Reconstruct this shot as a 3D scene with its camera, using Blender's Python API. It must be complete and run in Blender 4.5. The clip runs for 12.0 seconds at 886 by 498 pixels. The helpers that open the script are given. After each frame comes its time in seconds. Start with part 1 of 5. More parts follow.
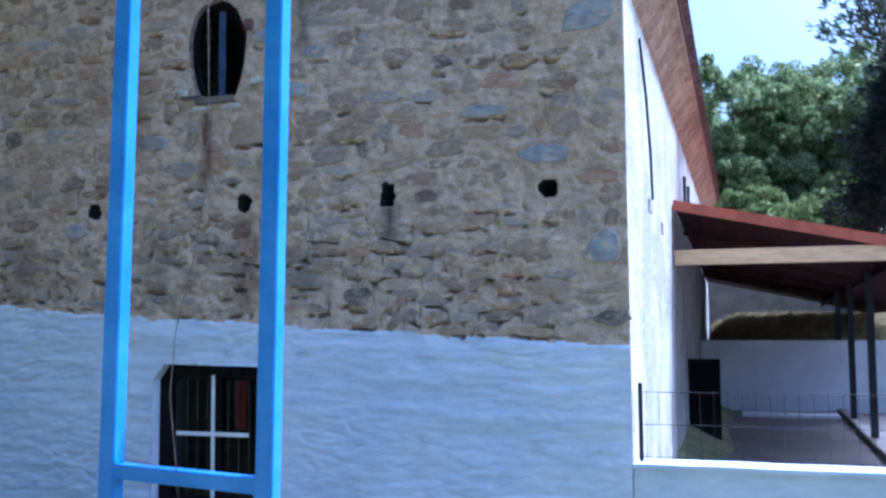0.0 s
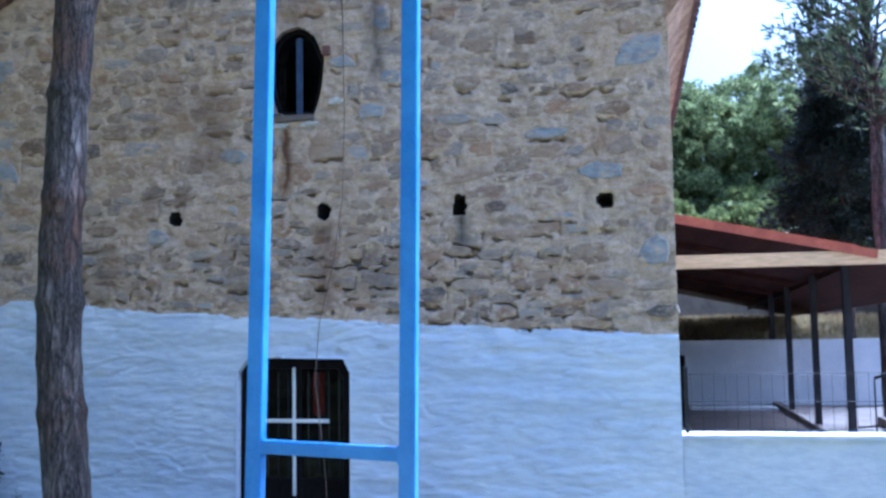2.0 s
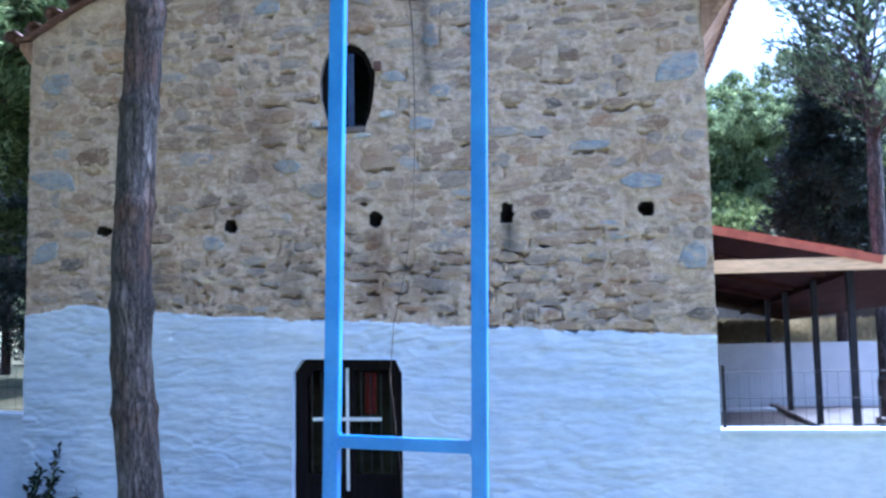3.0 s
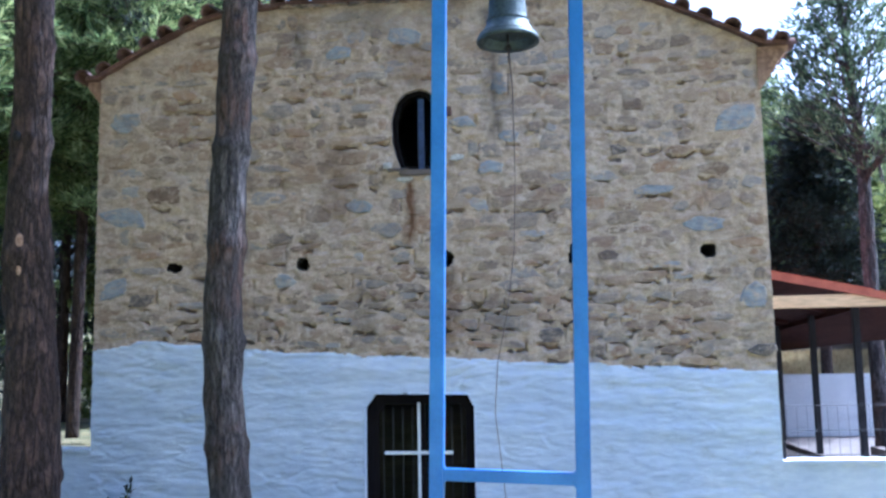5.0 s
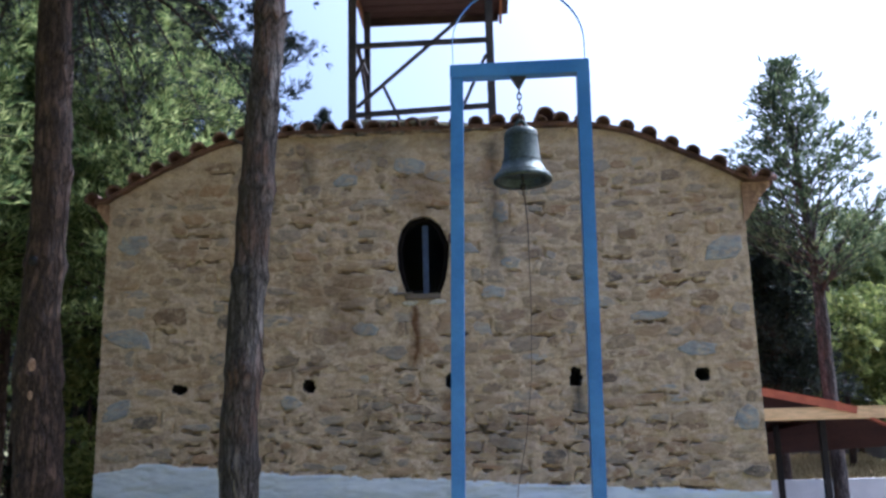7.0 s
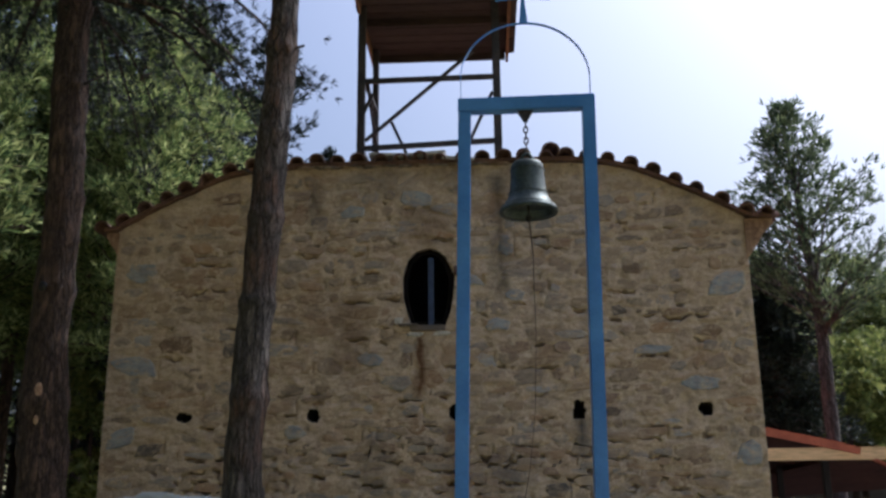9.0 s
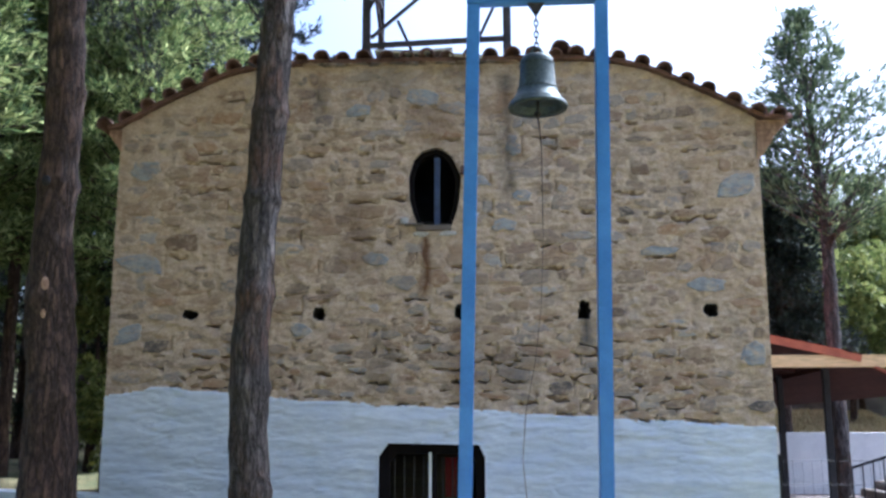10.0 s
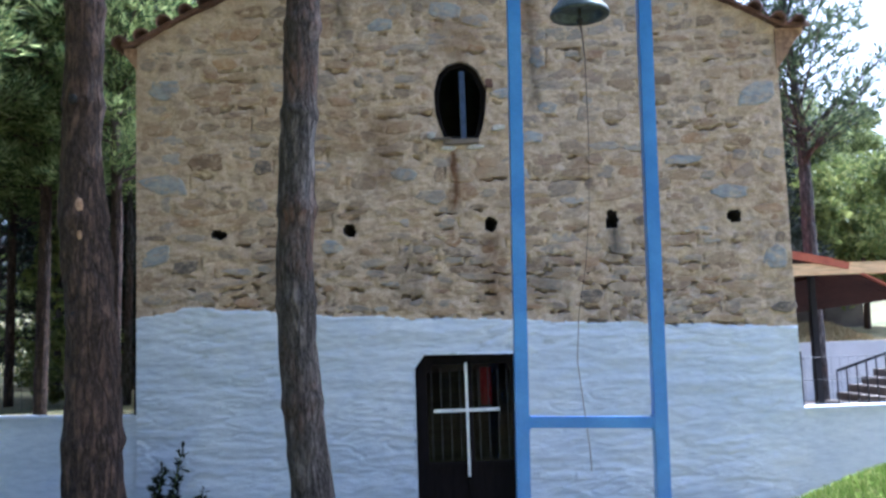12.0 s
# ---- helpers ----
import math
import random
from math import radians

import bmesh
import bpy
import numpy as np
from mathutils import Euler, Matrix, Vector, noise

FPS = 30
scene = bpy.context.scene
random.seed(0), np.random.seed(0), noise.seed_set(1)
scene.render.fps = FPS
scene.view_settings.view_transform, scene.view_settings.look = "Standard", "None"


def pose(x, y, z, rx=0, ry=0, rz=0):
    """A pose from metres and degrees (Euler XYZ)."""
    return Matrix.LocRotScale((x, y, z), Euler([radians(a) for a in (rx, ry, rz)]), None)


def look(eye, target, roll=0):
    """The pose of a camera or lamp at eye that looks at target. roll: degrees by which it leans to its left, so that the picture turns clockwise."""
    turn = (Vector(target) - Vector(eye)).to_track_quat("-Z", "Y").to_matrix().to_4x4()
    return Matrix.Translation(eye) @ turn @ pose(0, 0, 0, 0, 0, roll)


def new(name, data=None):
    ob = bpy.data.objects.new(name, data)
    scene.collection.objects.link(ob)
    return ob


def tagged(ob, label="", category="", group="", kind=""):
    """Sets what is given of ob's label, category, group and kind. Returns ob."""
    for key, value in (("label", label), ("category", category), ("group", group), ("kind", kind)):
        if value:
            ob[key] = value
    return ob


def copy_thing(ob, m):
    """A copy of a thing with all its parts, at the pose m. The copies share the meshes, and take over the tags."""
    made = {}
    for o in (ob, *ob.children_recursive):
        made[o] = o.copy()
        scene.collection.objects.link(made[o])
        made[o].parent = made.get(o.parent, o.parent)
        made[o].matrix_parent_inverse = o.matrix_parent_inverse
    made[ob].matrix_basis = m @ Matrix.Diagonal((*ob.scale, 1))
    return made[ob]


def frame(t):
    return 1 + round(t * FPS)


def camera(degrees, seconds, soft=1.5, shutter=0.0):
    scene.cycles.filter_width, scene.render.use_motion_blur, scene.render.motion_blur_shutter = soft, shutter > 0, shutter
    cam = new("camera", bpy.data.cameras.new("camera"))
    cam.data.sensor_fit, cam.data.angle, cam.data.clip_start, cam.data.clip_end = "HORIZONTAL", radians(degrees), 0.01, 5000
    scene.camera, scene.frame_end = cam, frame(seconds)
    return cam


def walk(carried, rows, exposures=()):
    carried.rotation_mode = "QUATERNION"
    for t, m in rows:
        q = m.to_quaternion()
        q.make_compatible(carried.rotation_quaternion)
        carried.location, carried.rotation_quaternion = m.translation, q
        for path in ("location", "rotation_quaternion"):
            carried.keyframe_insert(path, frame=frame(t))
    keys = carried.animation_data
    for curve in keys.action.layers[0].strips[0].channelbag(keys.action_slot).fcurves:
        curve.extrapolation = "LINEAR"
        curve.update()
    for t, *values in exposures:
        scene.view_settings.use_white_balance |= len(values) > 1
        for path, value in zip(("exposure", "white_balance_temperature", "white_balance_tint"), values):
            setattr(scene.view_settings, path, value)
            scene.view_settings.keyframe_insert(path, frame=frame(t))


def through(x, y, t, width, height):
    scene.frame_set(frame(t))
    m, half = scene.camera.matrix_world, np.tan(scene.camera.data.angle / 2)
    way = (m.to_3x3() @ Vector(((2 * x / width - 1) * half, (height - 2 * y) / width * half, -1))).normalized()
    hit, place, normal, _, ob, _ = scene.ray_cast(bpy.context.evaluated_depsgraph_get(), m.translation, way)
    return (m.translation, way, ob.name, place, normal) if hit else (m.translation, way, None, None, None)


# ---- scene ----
cam = camera(51.0, 12.0, soft=2.7)
EXPOSURES = [
    (0, 1.2, 3950, 14), (1.0, 1.3, 3950, 14), (2.0, 1.5, 4020, 14), (3.0, 1.85, 4020, 14), (5.0, 1.7, 4280, 13), (6.0, 1.45, 4380, 13), (6.5, 1.25, 4620, 13), (7.2, 0.85, 4850, 14), (8.0, 0.45, 5150, 14),
    (8.8, 0.1, 5350, 12), (9.2, 0.45, 5250, 12), (9.6, 0.9, 4980, 13), (10.2, 1.5, 4700, 12), (11.0, 1.6, 4620, 12), (12.0, 1.58, 4600, 12),
]
PATH = [
    (0, (4.877, -7.977, 2.450), (4.275, -6.075, 2.592), -0.46),
    (0.5, (4.521, -8.402, 2.426), (3.997, -6.478, 2.573), -0.81),
    (1, (4.233, -8.764, 2.365), (3.750, -6.829, 2.523), -0.86),
    (1.5, (3.874, -9.166, 2.336), (3.442, -7.220, 2.497), -0.92),
    (2, (3.527, -9.516, 2.323), (3.138, -7.561, 2.484), -0.91),
    (2.5, (3.211, -9.857, 2.335), (2.849, -7.896, 2.495), -0.92),
    (3, (2.832, -10.160, 2.289), (2.496, -8.196, 2.463), -1.07),
    (4.8, (1.603, -10.727, 2.348), (1.362, -8.755, 2.578), -0.95),
    (5, (1.474, -10.776, 2.377), (1.256, -8.802, 2.613), -1.09),
    (5.5, (1.163, -10.954, 2.410), (1.002, -8.978, 2.672), -1.11),
    (6, (0.892, -11.098, 2.513), (0.779, -9.124, 2.813), -1.30),
    (6.5, (0.816, -11.183, 2.601), (0.719, -9.218, 2.965), -1.39),
    (7, (0.735, -11.267, 2.683), (0.653, -9.316, 3.116), -1.39),
    (7.2, (0.736, -11.329, 2.713), (0.655, -9.385, 3.175), -1.48),
    (8.8, (0.659, -11.372, 2.544), (0.583, -9.451, 3.095), -0.90),
    (9, (0.693, -11.346, 2.535), (0.609, -9.417, 3.056), -0.62),
    (9.5, (0.680, -11.287, 2.444), (0.590, -9.337, 2.880), -0.37),
    (10, (0.656, -11.216, 2.347), (0.561, -9.249, 2.694), -0.07),
    (10.5, (0.577, -11.213, 2.204), (0.487, -9.234, 2.475), -0.08),
    (11, (0.422, -11.246, 2.131), (0.350, -9.260, 2.359), -0.23),
    (11.3, (0.198, -11.303, 2.123), (0.160, -9.316, 2.345), -1.20),
    (11.5, (0.026, -11.287, 2.123), (0.004, -9.299, 2.339), -0.97),
    (12, (-0.416, -11.283, 2.106), (-0.390, -9.293, 2.311), -2.07),
]
walk(cam, [(t, look(eye, target, roll)) for t, eye, target, roll in PATH], EXPOSURES)

# ---- world and sun ----
SUN_ELEV, SUN_AZ = radians(54), radians(57)      # azimuth from +y towards +x
world = bpy.data.worlds.new("sky")
scene.world = world
world.use_nodes = True
wt = world.node_tree
sky = wt.nodes.new("ShaderNodeTexSky")
sky.sky_type, sky.sun_disc = "NISHITA", False
sky.sun_elevation, sky.sun_rotation = SUN_ELEV, SUN_AZ
sky.air_density, sky.dust_density, sky.ozone_density = 1.0, 10.0, 1.0
wt.links.new(sky.outputs[0], wt.nodes["Background"].inputs[0])
wt.nodes["Background"].inputs[1].default_value = 0.15
sun = new("sun", bpy.data.lights.new("sun", "SUN"))
sun.data.energy, sun.data.angle, sun.data.color = 2.6, radians(0.6), (1.0, 0.94, 0.84)
way = Vector((math.sin(SUN_AZ) * math.cos(SUN_ELEV), math.cos(SUN_AZ) * math.cos(SUN_ELEV), math.sin(SUN_ELEV)))
sun.matrix_world = look(way * 40, (0, 0, 0))


# ---- materials ----
def material(name, rough=0.8, metal=0.0):
    m = bpy.data.materials.new(name)
    m.use_nodes = True
    nt = m.node_tree
    b = nt.nodes["Principled BSDF"]
    b.inputs["Roughness"].default_value, b.inputs["Metallic"].default_value = rough, metal
    return m, nt, b


def node(nt, kind, **sockets):
    n = nt.nodes.new("ShaderNode" + kind)
    for key, value in sockets.items():
        n.inputs[key.replace("_", " ")].default_value = value
    return n


def noise_node(nt, scale, detail=4.0, stretch=(1, 1, 1), rough=0.6):
    co, mp, n = nt.nodes.new("ShaderNodeNewGeometry"), nt.nodes.new("ShaderNodeMapping"), nt.nodes.new("ShaderNodeTexNoise")
    mp.inputs["Scale"].default_value = stretch
    n.inputs["Scale"].default_value, n.inputs["Detail"].default_value, n.inputs["Roughness"].default_value = scale, detail, rough
    nt.links.new(co.outputs["Position"], mp.inputs[0])
    nt.links.new(mp.outputs[0], n.inputs["Vector"])
    return n.outputs[0]


def ramp(nt, fac, stops, spread=0.5):
    """A colour ramp; spread draws the stops together round the middle, where a noise has its values."""
    r = nt.nodes.new("ShaderNodeValToRGB")
    els = r.color_ramp.elements
    while len(els) < len(stops):
        els.new(0.5)
    for e, (p, c) in zip(els, stops):
        e.position, e.color = 0.5 + (p - 0.5) * spread, (*c, 1)
    nt.links.new(fac, r.inputs[0])
    return r.outputs[0]


def mix(nt, fac, a, b, how="MIX"):
    n = nt.nodes.new("ShaderNodeMix")
    n.data_type, n.blend_type = "RGBA", how
    for i, v in ((0, fac), (6, a), (7, b)):
        if hasattr(v, "links"):
            nt.links.new(v, n.inputs[i])
        else:
            n.inputs[i].default_value = v if i == 0 else (*v, 1)
    return n.outputs[2]


def bump(nt, b, height, strength, distance):
    n = nt.nodes.new("ShaderNodeBump")
    n.inputs["Strength"].default_value, n.inputs["Distance"].default_value = strength, distance
    nt.links.new(height, n.inputs["Height"])
    nt.links.new(n.outputs[0], b.inputs["Normal"])


def maths(nt, how, a, b=None, clamp=False):
    n = nt.nodes.new("ShaderNodeMath")
    n.operation, n.use_clamp = how, clamp
    for i, v in enumerate((a, b)):
        if v is None:
            continue
        if hasattr(v, "links"):
            nt.links.new(v, n.inputs[i])
        else:
            n.inputs[i].default_value = v
    return n.outputs[0]


def varied(nt):
    """A random value for each object and each loose piece."""
    o, g = nt.nodes.new("ShaderNodeObjectInfo"), nt.nodes.new("ShaderNodeNewGeometry")
    return maths(nt, "FRACT", maths(nt, "ADD", o.outputs["Random"], g.outputs["Random Per Island"]))


def simple(name, lo, hi, scale=6.0, rough=0.8, metal=0.0, relief=0.3, depth=0.01, stretch=(1, 1, 1), fine=40.0, grain=0.35):
    m, nt, b = material(name, rough, metal)
    big = noise_node(nt, scale, 5, stretch)
    small = noise_node(nt, fine, 4, stretch)
    c = ramp(nt, big, [(0.3, lo), (0.7, hi)])
    c = mix(nt, grain, c, ramp(nt, small, [(0.3, tuple(v * 0.6 for v in lo)), (0.7, tuple(min(1, v * 1.25) for v in hi))]))
    nt.links.new(c, b.inputs["Base Color"])
    bump(nt, b, small, relief, depth)
    return m


def streak(nt, x0, z0, half_w, z1, wobble=0.05):
    """1 inside a ragged vertical streak at x0 that runs from z0 up to z1."""
    co, sep = nt.nodes.new("ShaderNodeNewGeometry"), nt.nodes.new("ShaderNodeSeparateXYZ")
    nt.links.new(co.outputs["Position"], sep.inputs[0])
    n = noise_node(nt, 5, 3, (1, 1, 0.6))
    dx = maths(nt, "ADD", maths(nt, "SUBTRACT", sep.outputs[0], x0), maths(nt, "MULTIPLY", maths(nt, "SUBTRACT", n, 0.5), wobble * 4))
    side = maths(nt, "SUBTRACT", 1.0, maths(nt, "DIVIDE", maths(nt, "ABSOLUTE", dx), half_w), True)
    up = maths(nt, "MULTIPLY", maths(nt, "SUBTRACT", sep.outputs[2], z0), 5.0, True)
    top = maths(nt, "MULTIPLY", maths(nt, "SUBTRACT", z1, sep.outputs[2]), 8.0, True)
    return maths(nt, "MULTIPLY", maths(nt, "MULTIPLY", side, up), maths(nt, "MULTIPLY", top, maths(nt, "ADD", n, 0.4)), True)


def stained(nt, c):
    """Rust run below the window, soot below a putlog hole, damp brown patches."""
    rust = maths(nt, "ADD", streak(nt, -0.10, 3.66, 0.10, 4.56, 0.055), maths(nt, "MULTIPLY", streak(nt, 0.33, 2.45, 0.22, 3.5), 0.6), True)
    rust = maths(nt, "ADD", rust, maths(nt, "MULTIPLY", maths(nt, "ADD", streak(nt, -0.02, 5.5, 0.42, 6.25, 0.12), streak(nt, -0.98, 3.9, 0.38, 5.05, 0.14)), 0.45), True)
    c = mix(nt, maths(nt, "MULTIPLY", rust, 1.3, True), c, (0.13, 0.066, 0.028))
    soot = maths(nt, "ADD", streak(nt, 1.84, 3.0, 0.14, 3.55, 0.02), maths(nt, "MULTIPLY", streak(nt, 0.92, 4.9, 0.17, 6.65, 0.06), 0.9), True)
    soot = maths(nt, "ADD", soot, maths(nt, "MULTIPLY", streak(nt, -1.45, 5.9, 0.16, 6.6, 0.08), 0.8), True)
    for x, z, half, top in ((-0.55, 6.2, 0.5, 6.75), (0.35, 6.35, 0.5, 6.75), (-0.62, 2.5, 0.3, 3.4), (-2.3, 2.5, 0.35, 3.3), (0.95, 2.5, 0.45, 3.15)):
        soot = maths(nt, "ADD", soot, maths(nt, "MULTIPLY", streak(nt, x, z, half, top, 0.15), 0.5), True)
    c = mix(nt, maths(nt, "MULTIPLY", soot, 0.9), c, (0.065, 0.058, 0.052))
    brown = maths(nt, "MULTIPLY", maths(nt, "SUBTRACT", noise_node(nt, 1.7, 6, (1, 1, 1.2), 0.65), 0.55), 6.0, True)
    c = mix(nt, maths(nt, "MULTIPLY", brown, 0.5), c, (0.27, 0.145, 0.07))
    damp = maths(nt, "MULTIPLY", maths(nt, "SUBTRACT", noise_node(nt, 2.3, 6, (1, 1, 0.7), 0.65), 0.57), 6.0, True)
    return mix(nt, maths(nt, "MULTIPLY", damp, 0.5), c, (0.15, 0.13, 0.115))


def mortar_colour(nt):
    """Warm lime mortar in two sizes of patches."""
    big, mid, fine = noise_node(nt, 1.1, 4), noise_node(nt, 5, 6, (1, 1, 1.4), 0.7), noise_node(nt, 55, 4)
    c = ramp(nt, big, [(0.15, (0.40, 0.25, 0.125)), (0.4, (0.53, 0.39, 0.23)), (0.6, (0.60, 0.46, 0.32)), (0.85, (0.60, 0.49, 0.40))])
    c = mix(nt, 0.6, c, ramp(nt, mid, [(0.15, (0.14, 0.105, 0.08)), (0.35, (0.38, 0.265, 0.155)), (0.52, (0.60, 0.45, 0.29)), (0.8, (0.76, 0.63, 0.47))]))
    warm = maths(nt, "MULTIPLY", maths(nt, "SUBTRACT", noise_node(nt, 3.1, 5, (1, 1, 1.5), 0.7), 0.56), 8.0, True)
    c = mix(nt, maths(nt, "MULTIPLY", warm, 0.55), c, (0.42, 0.215, 0.085))
    c = mix(nt, 0.16, c, (0.40, 0.375, 0.375))
    return mix(nt, 0.25, c, ramp(nt, fine, [(0.3, (0.19, 0.14, 0.10)), (0.7, (0.66, 0.54, 0.40))])), fine


def mortar_material():
    m, nt, b = material("lime_mortar", 0.95)
    c, fine = mortar_colour(nt)
    c = stained(nt, c)
    pits = maths(nt, "MULTIPLY", maths(nt, "SUBTRACT", noise_node(nt, 9, 7, (1, 1, 2.8), 0.72), 0.62), 14.0, True)
    c = mix(nt, maths(nt, "MULTIPLY", pits, 0.8), c, (0.06, 0.05, 0.042))
    nt.links.new(c, b.inputs["Base Color"])
    bump(nt, b, fine, 0.6, 0.014)
    return m


def smeared(nt, c, amount):
    """Lays ragged smears of mortar over a stone's colour."""
    # broad and ragged
    smear = maths(nt, "MULTIPLY", maths(nt, "SUBTRACT", noise_node(nt, 6.5, 7, (1, 1, 1.5), 0.78), amount), 7.0, True)
    lime, fine = mortar_colour(nt)
    return mix(nt, maths(nt, "MULTIPLY", smear, 0.85), c, lime), fine


def stone_material():
    m, nt, b = material("rubble_stone", 0.9)
    r = varied(nt)
    c = ramp(nt, r, [(0.0, (0.40, 0.27, 0.155)), (0.12, (0.21, 0.15, 0.105)), (0.22, (0.33, 0.31, 0.29)), (0.32, (0.46, 0.33, 0.20)), (0.40, (0.105, 0.08, 0.068)), (0.48, (0.40, 0.225, 0.105)), (0.57, (0.25, 0.255, 0.26)),
                     (0.66, (0.29, 0.16, 0.09)), (0.74, (0.44, 0.33, 0.22)), (0.82, (0.15, 0.115, 0.095)), (0.90, (0.42, 0.43, 0.45)), (1.0, (0.30, 0.215, 0.14))], 1.0)
    mid, fine = noise_node(nt, 9, 6, (1, 1, 2.0), 0.7), noise_node(nt, 45, 4)
    c = mix(nt, 0.4, c, ramp(nt, mid, [(0.2, (0.12, 0.095, 0.075)), (0.5, (0.34, 0.26, 0.18)), (0.8, (0.52, 0.42, 0.30))]))
    c, fine = smeared(nt, c, 0.487)
    c = stained(nt, c)
    nt.links.new(c, b.inputs["Base Color"])
    bump(nt, b, fine, 0.6, 0.014)
    return m


def blue_stone_material(name, lo, hi):
    m, nt, b = material(name, 0.88)
    c = ramp(nt, noise_node(nt, 7, 6, (1, 1, 1.8), 0.7), [(0.3, lo), (0.7, hi)])
    c, fine = smeared(nt, c, 0.475)
    c = stained(nt, c)
    nt.links.new(c, b.inputs["Base Color"])
    bump(nt, b, fine, 0.6, 0.014)
    return m


def whitewash_material():
    m, nt, b = material("whitewash", 0.9)
    big, mid, fine = noise_node(nt, 0.9, 4), noise_node(nt, 6, 5, (1, 1, 2.5)), noise_node(nt, 50, 4)
    c = ramp(nt, big, [(0.3, (0.58, 0.64, 0.75)), (0.7, (0.70, 0.745, 0.825))])
    c = mix(nt, 0.25, c, ramp(nt, mid, [(0.3, (0.46, 0.52, 0.63)), (0.6, (0.71, 0.755, 0.835))]))
    co, sep = nt.nodes.new("ShaderNodeTexCoord"), nt.nodes.new("ShaderNodeSeparateXYZ")
    nt.links.new(co.outputs["Object"], sep.inputs[0])
    spots = maths(nt, "MULTIPLY", maths(nt, "SUBTRACT", noise_node(nt, 2.6, 6, (1, 1, 1.6)), 0.62), 9.0, True)
    c = mix(nt, maths(nt, "MULTIPLY", spots, 0.45), c, (0.27, 0.29, 0.27))
    nt.links.new(c, b.inputs["Base Color"])
    bump(nt, b, maths(nt, "ADD", maths(nt, "MULTIPLY", fine, 0.12), noise_node(nt, 4.5, 6, (1, 1, 2.6), 0.62)), 0.5, 0.035)
    return m


def bark_material(name, lo, hi, red):
    m, nt, b = material(name, 0.95)
    plates, fine = noise_node(nt, 13, 8, (1, 1, 0.22), 0.75), noise_node(nt, 60, 4, (1, 1, 0.3))
    v, co, mp = nt.nodes.new("ShaderNodeTexVoronoi"), nt.nodes.new("ShaderNodeTexCoord"), nt.nodes.new("ShaderNodeMapping")
    v.feature, v.inputs["Scale"].default_value, mp.inputs["Scale"].default_value = "DISTANCE_TO_EDGE", 13, (1, 1, 0.22)
    nt.links.new(co.outputs["Object"], mp.inputs[0])
    nt.links.new(mp.outputs[0], v.inputs["Vector"])
    furrow = maths(nt, "MULTIPLY", maths(nt, "ADD", v.outputs[0], maths(nt, "MULTIPLY", maths(nt, "SUBTRACT", plates, 0.5), 0.5)), 5.0, True)
    c = ramp(nt, plates, [(0.34, tuple(k * 0.45 for k in lo)), (0.5, lo), (0.66, hi)])
    c = mix(nt, maths(nt, "MULTIPLY", maths(nt, "SUBTRACT", noise_node(nt, 1.6, 4, (1, 1, 0.6)), 0.5), 7.0, True), c, red)
    c = mix(nt, maths(nt, "SUBTRACT", 0.8, maths(nt, "MULTIPLY", furrow, 0.8)), c, tuple(k * 0.16 for k in lo))
    c = mix(nt, 0.3, c, ramp(nt, fine, [(0.35, tuple(k * 0.3 for k in lo)), (0.65, hi)]))
    nt.links.new(c, b.inputs["Base Color"])
    bump(nt, b, maths(nt, "ADD", furrow, maths(nt, "MULTIPLY", plates, 0.7)), 1.0, 0.035)
    return m


def leaf_material(name, stops, through=0.35):
    m, nt, b = material(name, 0.6)
    b.inputs["Specular IOR Level"].default_value = 0.2
    c = ramp(nt, varied(nt), stops, 1.0)
    nt.links.new(c, b.inputs["Base Color"])
    tr, ad, out = nt.nodes.new("ShaderNodeBsdfTranslucent"), nt.nodes.new("ShaderNodeMixShader"), nt.nodes["Material Output"]
    nt.links.new(c, tr.inputs[0])
    ad.inputs[0].default_value = through
    nt.links.new(b.outputs[0], ad.inputs[1])
    nt.links.new(tr.outputs[0], ad.inputs[2])
    nt.links.new(ad.outputs[0], out.inputs[0])
    return m


def ground_material():
    m, nt, b = material("grass_and_straw", 0.95)
    big, mid, fine = noise_node(nt, 0.25, 4), noise_node(nt, 1.6, 5), noise_node(nt, 22, 4)
    c = ramp(nt, big, [(0.35, (0.10, 0.13, 0.03)), (0.55, (0.26, 0.21, 0.09)), (0.7, (0.36, 0.28, 0.14))])
    c = mix(nt, 0.5, c, ramp(nt, mid, [(0.3, (0.05, 0.07, 0.02)), (0.7, (0.33, 0.28, 0.13))]))
    c = mix(nt, 0.35, c, ramp(nt, fine, [(0.3, (0.04, 0.04, 0.02)), (0.7, (0.4, 0.35, 0.17))]))
    nt.links.new(c, b.inputs["Base Color"])
    bump(nt, b, fine, 0.8, 0.05)
    return m


MORTAR, STONE, WHITE = mortar_material(), stone_material(), whitewash_material()
GREY_STONE = blue_stone_material("blue_grey_stone", (0.24, 0.255, 0.275), (0.37, 0.38, 0.395))
BROWN_STONE = blue_stone_material("brown_stone", (0.15, 0.10, 0.06), (0.24, 0.16, 0.10))
DARK_STONE = blue_stone_material("dark_stone", (0.10, 0.085, 0.075), (0.17, 0.14, 0.12))
PLASTER = simple("cove_plaster", (0.17, 0.085, 0.042), (0.42, 0.27, 0.16), 2.2, fine=16.0)
TILE = simple("clay_tile", (0.075, 0.036, 0.028), (0.19, 0.105, 0.075), 4, 0.85, 0, 0.4)
BLUE = simple("blue_paint", (0.075, 0.21, 0.56), (0.11, 0.28, 0.66), 2.0, 0.28, 0, 0.05, 0.003, grain=0.10)
BRONZE = simple("weathered_bronze", (0.042, 0.054, 0.053), (0.09, 0.108, 0.10), 8, 0.5, 0.7, 0.15)
